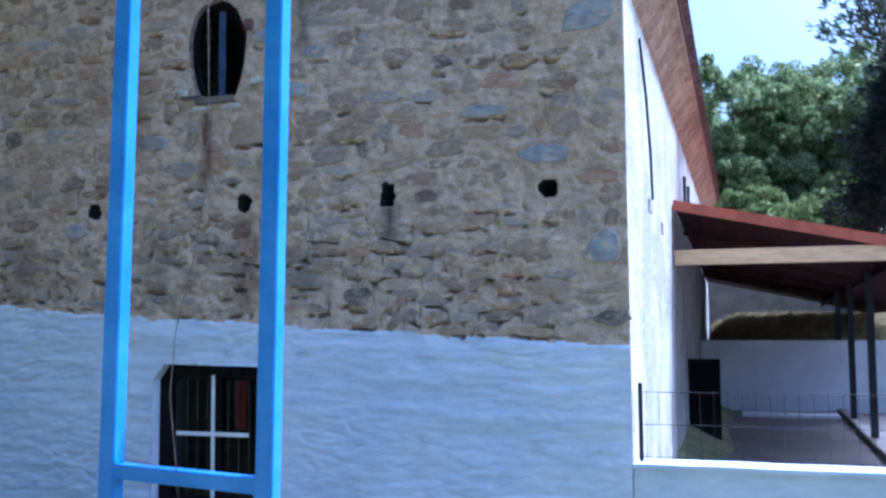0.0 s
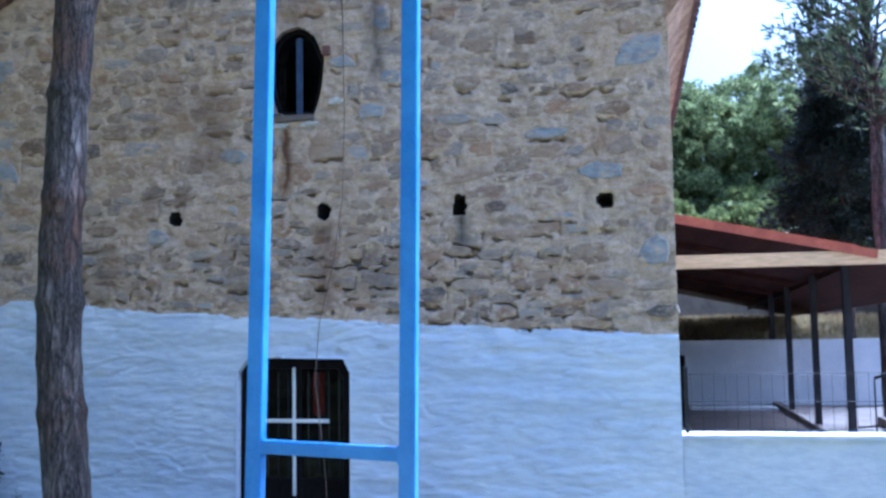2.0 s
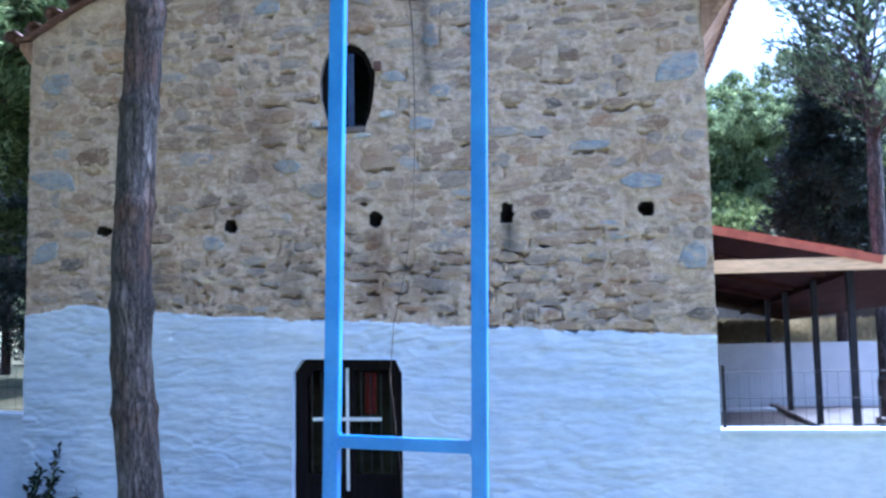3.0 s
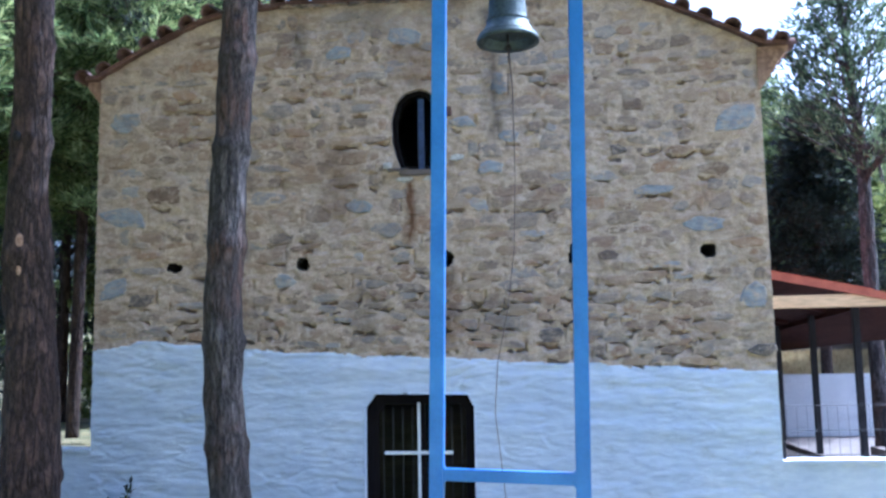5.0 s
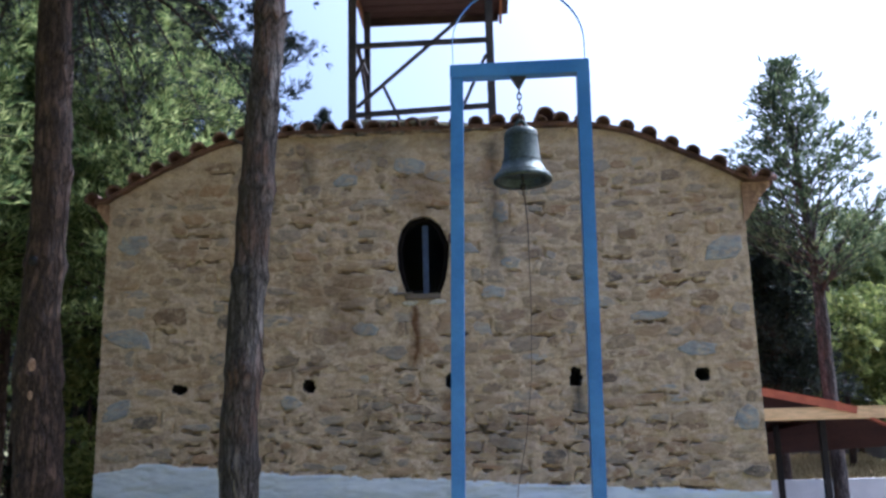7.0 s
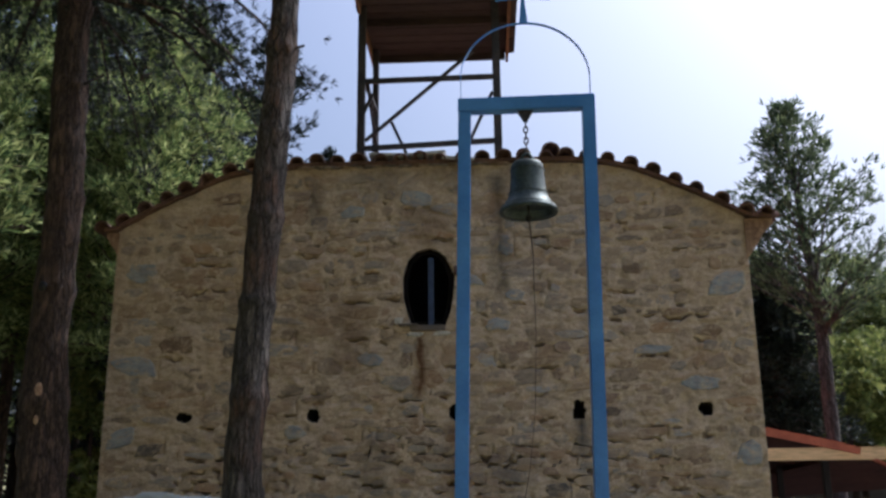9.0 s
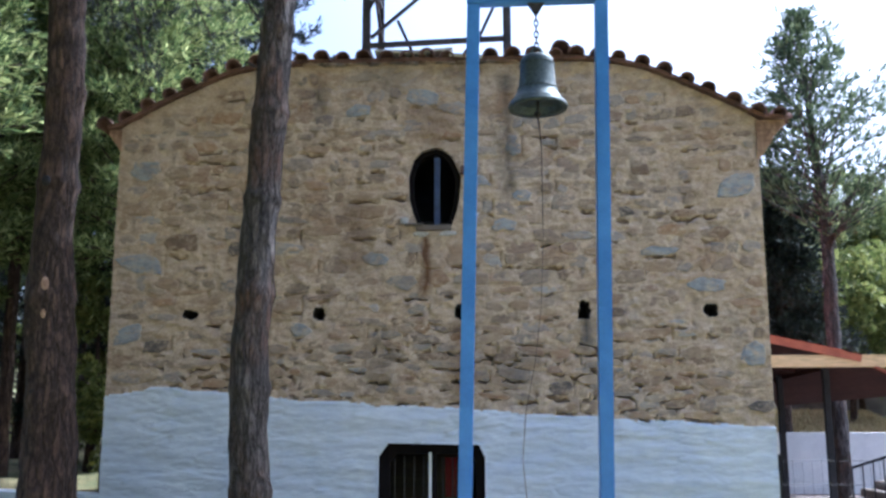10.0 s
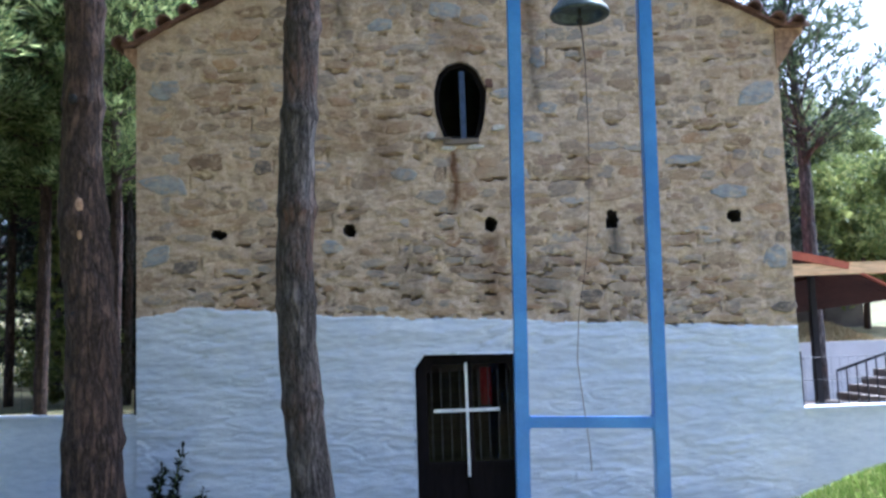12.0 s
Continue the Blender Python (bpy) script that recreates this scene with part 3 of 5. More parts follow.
def lump(w, d, h, seed):
    """A small rough clod, as verts and faces."""
    rng = random.Random(seed)
    n = 8
    verts = [(w * k * math.cos(2 * math.pi * i / n) * rng.uniform(0.8, 1.2), d * k * math.sin(2 * math.pi * i / n) * rng.uniform(0.8, 1.2), z * h) for k, z in ((1.0, -1), (0.9, 0.3), (0.5, 1)) for i in range(n)]
    faces = [(r * n + i, r * n + (i + 1) % n, (r + 1) * n + (i + 1) % n, (r + 1) * n + i) for r in range(2) for i in range(n)]
    return verts, faces + [tuple(range(2 * n, 3 * n)), tuple(reversed(range(n)))]


def build_roof():
    roof = empty("roof", pose(0, 0, 0), "old curved clay tile roof with a corbelled eave", "roof", kind="structure")
    xs = np.linspace(-4.16, 4.36, 60)
    bm = bmesh.new()
    rows = [[bm.verts.new((x, y, roof_line(x) + dz)) for x in xs] for y, dz in ((-0.08, 0), (LENGTH + 0.3, 0), (LENGTH + 0.3, 0.05), (-0.08, 0.05))]
    for a, b in zip(rows, rows[1:] + rows[:1]):
        for i in range(len(xs) - 1):
            bm.faces.new((a[i], a[i + 1], b[i + 1], b[i]))
    for k in (0, -1):
        bm.faces.new([r[k] for r in rows])
    part("roof_deck", bm, TILE, roof)
    # coves under the side eaves
    for s in (-1, 1):
        bm = bmesh.new()
        prof = [(3.98, 5.62), (4.03, 5.68), (4.10, 5.78), (4.14, 5.84), (4.14, 5.90), (3.98, 5.90)] if s < 0 else [(3.98, 5.38), (4.04, 5.45), (4.13, 5.58), (4.20, 5.70), (4.29, 5.80), (4.33, 5.83), (4.33, 5.90), (3.98, 5.90)]
        a = [bm.verts.new((s * x, -0.03, z)) for x, z in prof]
        b = [bm.verts.new((s * x, LENGTH, z)) for x, z in prof]
        for i in range(len(prof)):
            k = (i + 1) % len(prof)
            bm.faces.new((a[i], a[k], b[k], b[i]))
        bm.faces.new(a)
        bm.faces.new(b)
        part("cove", bm, PLASTER, roof, "orange-stained plaster cove under the eave")
    # barrel tile, arched over y, shared by all
    bm = bmesh.new()
    rings = []
    for y, k in ((0.0, 1.0), (0.46, 0.85)):
        for rr in (0.098, 0.080):
            rings.append([bm.verts.new((rr * k * math.cos(math.pi * i / 8), y, rr * k * math.sin(math.pi * i / 8))) for i in range(9)])
    for a, b in ((0, 2), (3, 1), (1, 0), (2, 3)):
        for i in range(8):
            bm.faces.new((rings[a][i], rings[a][i + 1], rings[b][i + 1], rings[b][i]))
    for i in (0, 8):
        bm.faces.new([rings[r][i] for r in (0, 1, 3, 2)])
    first = part("tile", bm, TILE, roof)
    rng = random.Random(2)

    def lay(m):
        t = first.copy()
        scene.collection.objects.link(t)
        t.matrix_basis = m
    first.matrix_basis = pose(-4.16, -0.17, roof_line(-4.16) + 0.02, 0, -20, 0)
    x = -3.9
    while x < 4.40:
        if not -1.0 < x < 0.95 or rng.random() < 0.7:
            slope = math.degrees(math.atan2(roof_line(x + 0.1) - roof_line(x - 0.1), 0.2))
            lay(pose(x, -0.17 + rng.uniform(-0.03, 0.04), roof_line(x) + 0.028 + rng.uniform(-0.012, 0.012), rng.uniform(-2, 3), -slope + rng.uniform(-5, 5), rng.uniform(-4, 4)) @ Matrix.Scale(rng.uniform(0.92, 1.1), 4))
        x += rng.uniform(0.25, 0.30)
    lay(pose(1.60, -0.15, 6.83, 0, 4, 5) @ Matrix.Scale(1.25, 4))
    lay(pose(1.25, -0.1, 6.80, 0, -8, -8))
    for s in (-1, 1):
        y = 0.1
        while y < LENGTH:
            lay(pose(s * (4.45 if s > 0 else 4.2), y, 5.93 + rng.uniform(-0.01, 0.01), 0, 0, 90 * s) @ pose(0, 0, 0, -14, 0, 0))
            y += 0.27
    for i in range(16):
        x = -1.6 + i * 0.165 + rng.uniform(-0.05, 0.05)
        ob = raw("clod", *lump(rng.uniform(0.08, 0.16), 0.05, rng.uniform(0.02, 0.045), 700 + i), DARK_STONE if i % 3 else BROWN_STONE, roof)
        ob.matrix_basis = pose(x, -0.03, wall_top(x) + 0.02)
    # flat slabs and a loose board under the little tower
    for x0, x1, z, tilt in ((-0.75, -0.25, 6.83, 3), (-0.3, 0.25, 6.86, -4), (0.2, 0.62, 6.82, 5)):
        ob = part("slab", cuboid(x0, x1, -0.12, 0.5, -0.02, 0.02, bevel=0.008), PALE_STONE, roof, "pale loose slab")
        ob.matrix_basis = pose(0, 0, z, 0, tilt, 0)


build_roof()


# ---- church: door and window ----
def build_door():
    door = empty("door_1", pose(0, 0.10, 0), "dark wooden double door with glass, iron bars and a white cross", "door", kind="structure")
    inner = [(-0.52, 0.10), (-0.52, 1.76), (-0.44, 1.86), (0.44, 1.86), (0.50, 1.76), (0.50, 0.10)]
    outer = [(-0.67, 0.0), (-0.66, 1.83), (-0.54, 1.99), (0.54, 1.97), (0.61, 1.83), (0.60, 0.0)]
    bm = bmesh.new()
    loops = [[bm.verts.new((x, y, z)) for x, z in p] for p, y in ((outer, 0.0), (inner, 0.0), (inner, 0.06), (outer, 0.06))]
    for a, b in zip(loops, loops[1:] + loops[:1]):
        for i in range(6):
            k = (i + 1) % 6
            bm.faces.new((a[i], a[k], b[k], b[i]))
    part("door_frame", bm, DOOR_WOOD, door)
    part("rail", cuboid(-0.52, 0.50, 0.005, 0.055, 0.62, 0.70, bevel=0.006), DOOR_WOOD, door)
    part("stile", cuboid(-0.05, 0.03, 0.003, 0.057, 0.10, 1.86, bevel=0.006), DOOR_WOOD, door)
    part("panel", cuboid(-0.52, 0.50, 0.02, 0.05, 0.10, 0.62), DOOR_WOOD, door)
    part("pane", cuboid(-0.52, -0.05, 0.035, 0.043, 0.70, 1.86), GLASS, door)
    part("pane", cuboid(0.03, 0.50, 0.035, 0.043, 0.70, 1.86), GLASS, door)
    for i in range(9):
        x = -0.47 + i * 0.115
        if abs(x + 0.01) > 0.06:
            part("bar", rod((x, 0.018, 0.72), (x, 0.018, 1.82), 0.007, 6), IRON, door)
    cloth = bmesh.new()
    rows = [[cloth.verts.new((x, 0.075 + y + 0.015 * math.sin(x * 60), z)) for x in np.linspace(0.13, 0.27, 9)] for y, z in ((0, 1.36), (0, 1.82), (0.008, 1.82), (0.008, 1.36))]
    for a, b in zip(rows, rows[1:] + rows[:1]):
        for k in range(8):
            cloth.faces.new((a[k], a[k + 1], b[k + 1], b[k]))
    part("cloth", cloth, RED_STRIP, door, "narrow red strip behind the glass")
    for ob in door.children:
        if ob.name.startswith("pane"):
            ob.visible_shadow = False
    part("cross_upright", cuboid(-0.062, -0.028, -0.03, -0.005, 0.52, 1.88, bevel=0.004), WHITE_PAINT, door, "white painted cross")
    part("cross_arm", cuboid(-0.45, 0.35, -0.032, -0.008, 1.29, 1.33, bevel=0.004), WHITE_PAINT, door)
    part("sill", cuboid(-0.68, 0.62, -0.12, 0.4, -0.09, 0.0, bevel=0.01), CONCRETE, door, "worn stone threshold")


def stone_mesh(w, h, seed):
    """One weathered stone: an angular, uneven outline, a worn rim and a lumpy face; y is towards the wall."""
    rng = random.Random(seed)
    n = rng.choice((7, 8, 9))
    power = rng.uniform(2.6, 6.0)
    lean = rng.uniform(-0.25, 0.25)
    outline = []
    for i in range(n):
        a = 2 * math.pi * (i + rng.uniform(-0.42, 0.42)) / n
        c, s = math.cos(a), math.sin(a)
        r = (abs(c) ** power + abs(s) ** power) ** (-1 / power) * rng.uniform(0.72, 1.06)
        outline.append(((r * c + lean * r * s) * w / 2, r * s * h / 2))
    verts, faces = [], []
    for k, y in ((1.0, 0.3), (0.98, -0.55), (0.90, -0.9), (0.55, -1.0)):
        verts += [(x * k, y * rng.uniform(0.75, 1.1), z * k) for x, z in outline]
    verts.append((rng.uniform(-0.1, 0.1) * w, -1.0, rng.uniform(-0.1, 0.1) * h))
    for ring in range(3):
        for i in range(n):
            a, b = ring * n + i, ring * n + (i + 1) % n
            faces.append((a, b, b + n, a + n))
    top = len(verts) - 1
    faces += [(3 * n + i, 3 * n + (i + 1) % n, top) for i in range(n)]
    return verts, faces


def build_window():
    win = empty("window_1", pose(0, 0.075, 0), "dark deep-set oval window with a blue-grey middle bar", "window", kind="structure")
    poly = [(x * 0.99, z) for x, z in WINDOW]
    inner = [((x - 0.015) * 0.8 + 0.012, (z - 5.1) * 0.88 + 5.1) for x, z in WINDOW]
    bm = bmesh.new()
    loops = [[bm.verts.new((x, y, z)) for x, z in p] for p, y in ((poly, 0.0), (inner, 0.0), (inner, 0.05), (poly, 0.05))]
    n = len(poly)
    for a, b in zip(loops, loops[1:] + loops[:1]):
        for i in range(n):
            k = (i + 1) % n
            bm.faces.new((a[i], a[k], b[k], b[i]))
    part("window_frame", bm, DOOR_WOOD, win)
    bm = bmesh.new()
    bm.faces.new([bm.verts.new((x, 0.03, z)) for x, z in inner])
    g = bmesh.ops.extrude_face_region(bm, geom=bm.faces[:])
    bmesh.ops.translate(bm, vec=(0, 0.008, 0), verts=[v for v in g["geom"] if isinstance(v, bmesh.types.BMVert)])
    part("pane", bm, GLASS, win)
    part("mullion", cuboid(0.005, 0.075, -0.035, 0.0, 4.62, 5.50, bevel=0.008), BLUE_GREY, win, "blue-grey painted bar")
    part("window_sill", cuboid(-0.22, 0.22, -0.125, 0.0, 4.555, 4.625, bevel=0.012), CONCRETE, win, "rough stone sill")
    for x0, x1, z0, z1 in ((-0.27, -0.05, 4.47, 4.55), (0.06, 0.30, 4.475, 4.56), (-0.42, -0.30, 4.62, 4.74), (0.37, 0.56, 4.70, 4.80)):
        ob = raw("sill_stone", *stone_mesh(x1 - x0, z1 - z0, int(x0 * 100) + 400), PALE_STONE, win)
        ob.matrix_basis = pose((x0 + x1) / 2, -0.08, (z0 + z1) / 2) @ Matrix.Diagonal((1, 0.03, 1, 1))
    part("slate", cuboid(-0.36, -0.12, -0.155, 0.0, 4.612, 4.64, bevel=0.006), DARK_STONE, win)
    part("bracket", cuboid(0.33, 0.42, -0.125, -0.02, 5.26, 5.37, bevel=0.01), TILE, win, "reddish brick stub")


build_door()
build_window()


# ---- church: the little tower on the roof ----
def build_tower():
    tw = empty("roof_tower", pose(0, 0, 0), "rusty steel tower with wooden plank hood on the church roof", "tower")
    f, k = 0.25, 1.55
    fl, fr, bl, br = (-0.90, f), (0.94, f), (-0.86, k), (0.96, k)
    for x, y in (fl, fr):
        part("leg", beam((x, y, 6.72), (x, y, 9.2), 0.105, 0.105, 0.01), RUSTY, tw)
    for x, y in (bl, br):
        part("leg", beam((x, y, 6.72), (x, y, 9.2), 0.09, 0.09, 0.01), RUSTY, tw)
    for a, b, z, z2 in ((fl, fr, 8.06, 8.08), (bl, br, 7.3, 7.3), (fl, fr, 7.08, 7.15), (fl, bl, 8.2, 8.2), (fr, br, 8.2, 8.2), (fl, bl, 7.1, 7.1)):
        part("rail", beam((*a, z), (*b, z2), 0.05, 0.07, 0.006), RUSTY, tw)
    for p, q in (((-0.85, f + 0.07, 7.22), (0.62, f + 0.07, 8.50)), ((-0.62, k, 8.0), (-0.18, k, 7.0)), ((0.25, k, 7.0), (0.90, k, 8.45)),
                 ((-0.83, f + 0.1, 8.1), (-0.80, k, 7.3)), ((-0.9, f - 0.04, 7.5), (-0.74, f - 0.04, 7.85))):
        part("brace", beam(p, q, 0.045, 0.045, 0.005), RUSTY, tw)
    rng = random.Random(3)
    for i in range(10):
        y = -0.45 + i * 0.225
        part("plank", cuboid(-0.97 + rng.uniform(-0.03, 0.03), 1.20 + rng.uniform(-0.03, 0.03), y, y + 0.215, 9.20, 9.228, bevel=0.004), OLD_PLANK, tw)
    for x in (-0.93, 1.14):
        part("edge_board", cuboid(x - 0.02, x + 0.02, -0.47, 1.82, 9.06, 9.198, bevel=0.005), SUNLIT_EDGE, tw, "edge board in a sunlit orange-brown")
    for y in (-0.40, 0.62, 1.74):
        part("joist", cuboid(-0.90, 1.11, y, y + 0.06, 9.09, 9.198, bevel=0.005), OLD_PLANK, tw)
    bm = bmesh.new()
    ring = [bm.verts.new(v) for v in ((-0.98, -0.55, 9.24), (1.26, -0.55, 9.24), (1.26, 1.85, 9.24), (-0.98, 1.85, 9.24))]
    tip = bm.verts.new((0.04, 0.68, 10.1))
    bm.faces.new(ring[::-1])
    for i in range(4):
        bm.faces.new((ring[i], ring[(i + 1) % 4], tip))
    part("hood", bm, OLD_PLANK, tw)


build_tower()


# ---- bell frame ----
FRAME_L, FRAME_R = -2.07, -2.15      # the frame stands a little askew to the front
FRAME_Y = (FRAME_L + FRAME_R) / 2


def build_bell_frame():
    fr = empty("bell_gallows", pose(0, 0, 0), "tall blue-painted steel bell frame with an arch and cross", "steel frame")
    d = 0.134
    g = ground_height(0.4, FRAME_Y) - 0.05
    for y, x0, lean in ((FRAME_L, 0.385, 0.0235), (FRAME_R, 1.728, 0.0190)):
        part("post", beam((x0 + lean * g, y, g), (x0 + lean * 6.54, y, 6.54), d, d, 0.008), BLUE, fr)
    part("lintel", beam((0.47, FRAME_L, 6.62), (1.922, FRAME_R, 6.60), d + 0.004, 0.15, 0.008), BLUE, fr)
    part("crossbar", beam((0.48, FRAME_L, 1.325), (1.69, FRAME_R, 1.285), 0.11, 0.11, 0.006), BLUE, fr)
    for y, x in ((FRAME_L, 0.385), (FRAME_R, 1.728)):
        part("foot_plate", cuboid(x - 0.14, x + 0.14, y - 0.14, y + 0.14, g + 0.02, g + 0.07, bevel=0.005), BLUE, fr)
    weld = [(0.475, FRAME_L, 1.325), (1.69, FRAME_R, 1.285)]
    for x, y, z in weld:
        part("weld_plate", cuboid(x - 0.02, x + 0.02, y - 0.06, y + 0.06, z - 0.075, z + 0.075, bevel=0.004), BLUE, fr)
    pts = [(0.50, 6.68), (0.495, 6.93)] + [(1.195 - 0.70 * math.cos(a), 6.92 + 0.66 * math.sin(a)) for a in np.linspace(0.12, math.pi - 0.12, 22)] + [(1.895, 6.93), (1.89, 6.68)]
    bm = bmesh.new()
    rows = []
    for i, (x, z) in enumerate(pts):
        a, b = pts[max(i - 1, 0)], pts[min(i + 1, len(pts) - 1)]
        t = Vector((b[0] - a[0], 0, b[1] - a[1])).normalized()
        nrm = Vector((t.z, 0, -t.x))
        rows.append([bm.verts.new(Vector((x, FRAME_Y + y, z)) + nrm * o) for y, o in ((-0.02, 0), (0.02, 0), (0.02, 0.008), (-0.02, 0.008))])
    for a, b in zip(rows, rows[1:]):
        for i in range(4):
            bm.faces.new((a[i], a[(i + 1) % 4], b[(i + 1) % 4], b[i]))
    bm.faces.new(rows[0])
    bm.faces.new(rows[-1])
    part("arch", bm, BLUE, fr, "thin curved blue steel strip")
    cx, cz = 1.20, 7.90
    bm = bmesh.new()
    for ang, ln in ((0, 0.30), (90, 0.31), (180, 0.30), (270, 0.31)):
        c, s = math.cos(radians(ang)), math.sin(radians(ang))
        vs = []
        for y in (-0.008, 0.008):
            for u, w in ((0, 0.016), (ln, 0.045), (ln, -0.045), (0, -0.016)):
                vs.append(bm.verts.new((cx + u * c - w * s, FRAME_Y + y, cz + u * s + w * c)))
        for f in ((0, 1, 2, 3), (7, 6, 5, 4), (0, 4, 5, 1), (1, 5, 6, 2), (2, 6, 7, 3), (3, 7, 4, 0)):
            bm.faces.new([vs[i] for i in f])
    part("cross", bm, BLUE, fr, "flared iron cross")
    bm = bmesh.new()
    tri = [(1.095, 6.545), (1.275, 6.545), (1.21, 6.43), (1.16, 6.43)]
    a = [bm.verts.new((x, FRAME_Y - 0.03, z)) for x, z in tri]
    b = [bm.verts.new((x, FRAME_Y + 0.03, z)) for x, z in tri]
    bm.faces.new(a)
    bm.faces.new(b[::-1])
    for i in range(4):
        bm.faces.new((a[i], b[i], b[(i + 1) % 4], a[(i + 1) % 4]))
    part("hanger", bm, RUSTY, fr)


def build_bell():
    bell = empty("bell", pose(1.185, FRAME_Y, 5.39), "weathered green bronze church bell hanging from a chain", "bell")
    prof = [(0.255, 0.015), (0.30, 0.0), (0.305, 0.02), (0.295, 0.05), (0.245, 0.11), (0.212, 0.17), (0.190, 0.26), (0.178, 0.40), (0.172, 0.50), (0.165, 0.53), (0.145, 0.555), (0.0005, 0.565)]
    bm = lathe(prof)
    inner = lathe([(0.255, 0.015), (0.20, 0.10), (0.165, 0.18), (0.145, 0.46), (0.0005, 0.52)])
    me = bpy.data.meshes.new("tmp")
    inner.to_mesh(me)
    inner.free()
    bm.from_mesh(me)
    bpy.data.meshes.remove(me)
    part("bell_body", bm, BRONZE, bell)
    for z in (0.075, 0.21, 0.47):
        r = 0.275 if z < 0.1 else 0.205 if z < 0.3 else 0.177
        part("moulding", lathe([(r - 0.01, z - 0.008), (r + 0.006, z), (r - 0.012, z + 0.01), (0.05, z + 0.01)], 32), BRONZE, bell)
    for dx in (-0.05, 0.05):
        part("crown_loop", tube([(dx, 0, 0.55), (dx * 1.2, 0, 0.60), (dx * 0.6, 0, 0.65), (0, 0, 0.66)], [0.02] * 4, 8), BRONZE, bell)
    z = 0.645
    for i in range(7):
        w = 0.022
        a = [(w * math.cos(t), 0, z + 0.037 + 0.042 * math.sin(t)) for t in np.linspace(0, 2 * math.pi, 11)]
        ob = part("chain_link", tube(a, [0.008] * 11, 6), RUSTY, bell)
        ob.matrix_basis = pose(0, 0, 0, 0, 0, 90 * (i % 2))
        z += 0.062
    part("clapper", tube([(0, 0, 0.3), (0, 0, 0.05), (0, 0, -0.03)], [0.012, 0.014, 0.016], 8), IRON, bell)
    bm = bmesh.new()
    bmesh.ops.create_uvsphere(bm, u_segments=12, v_segments=8, radius=0.038)
    bm.transform(Matrix.Translation((0, 0, -0.055)))
    part("clapper_ball", bm, IRON, bell)
    pts = [(0, 0, -0.08), (0.015, 0, -0.20), (0.03, 0.0, -0.45), (0.03, 0.03, -1.3), (0.0, 0.05, -2.0), (-0.07, 0.0, -2.55), (-0.175, -0.05, -3.05), (-0.21, -0.06, -3.5), (-0.17, -0.05, -3.9), (-0.13, -0.04, -4.3), (-0.12, -0.04, -4.55)]
    part("pull_rope", tube(pts, [0.011, 0.010, 0.007] + [0.004] * 8, 6), ROPE, bell, "thin frayed bell rope")


build_bell_frame()
build_bell()


# ---- low walls and their wire fences ----
def low_wall(name, x0, x1, top0, top1, label):
    n = 60
    bm = bmesh.new()
    rows = []
    for i in range(n + 1):
        x = x0 + (x1 - x0) * i / n
        t = top0 + (top1 - top0) * i / n + 0.008 * noise.noise(Vector((x * 2, 3, 0)))
        row = []
        zs = [-0.2, 0.15, 0.35, 0.55, 0.75, 0.95, t - 0.04]
        for z in zs:
            row.append(bm.verts.new((x, 0.02 - 0.012 * noise.noise(Vector((x * 3, 0, z * 5))), z)))
        row += [bm.verts.new((x, 0.0 - 0.012, t - 0.035)), bm.verts.new((x, -0.01, t)), bm.verts.new((x, 0.30, t)), bm.verts.new((x, 0.30, -0.2))]
        rows.append(row)
    for a, b in zip(rows, rows[1:]):
        for i in range(len(a) - 1):
            f = bm.faces.new((a[i], b[i], b[i + 1], a[i + 1]))
    bm.faces.new(rows[0])
    bm.faces.new(rows[-1])
    return tagged(part(name, bm, WHITE), label, "wall", kind="structure")


low_wall("wall_low_right", 4.004, 18.0, 1.20, 1.22, "low whitewashed yard wall with stains")
low_wall("wall_low_left", -16.0, -4.004, 1.75, 1.39, "low whitewashed yard wall")


def wire_fence(x0, x1, z0, z1, height, step, label, posts):
    f = empty("wire_fence", pose(0, 0.15, 0), label, "fence")
    n = int(abs(x1 - x0) / step)
    base = lambda x: z0 + (z1 - z0) * (x - x0) / (x1 - x0)
    for x in posts:
        part("fence_post", beam((x, 0, base(x) - 0.02), (x, 0, base(x) + height + 0.04), 0.035, 0.035, 0.004), IRON, f)
    for h in (0.06, 0.5, 0.94):
        part("line_wire", rod((x0, 0, z0 + height * h), (x1, 0, z1 + height * h), 0.003, 5), IRON, f)
    for i in range(n):
        x = x0 + (x1 - x0) * (i + 0.5) / n
        part("mesh_wire", rod((x, 0, base(x)), (x, 0, base(x) + height * 0.96), 0.0016, 4), IRON, f)


wire_fence(4.05, 10.05, 1.20, 1.21, 0.62, 0.11, "thin grey wire mesh fence on the low wall", (4.06, 6.05, 8.05, 10.05))
wire_fence(-10.05, -4.05, 1.57, 1.39, 0.60, 0.11, "thin dark wire mesh fence on the low wall", (-4.06, -6.05, -8.05, -10.05))


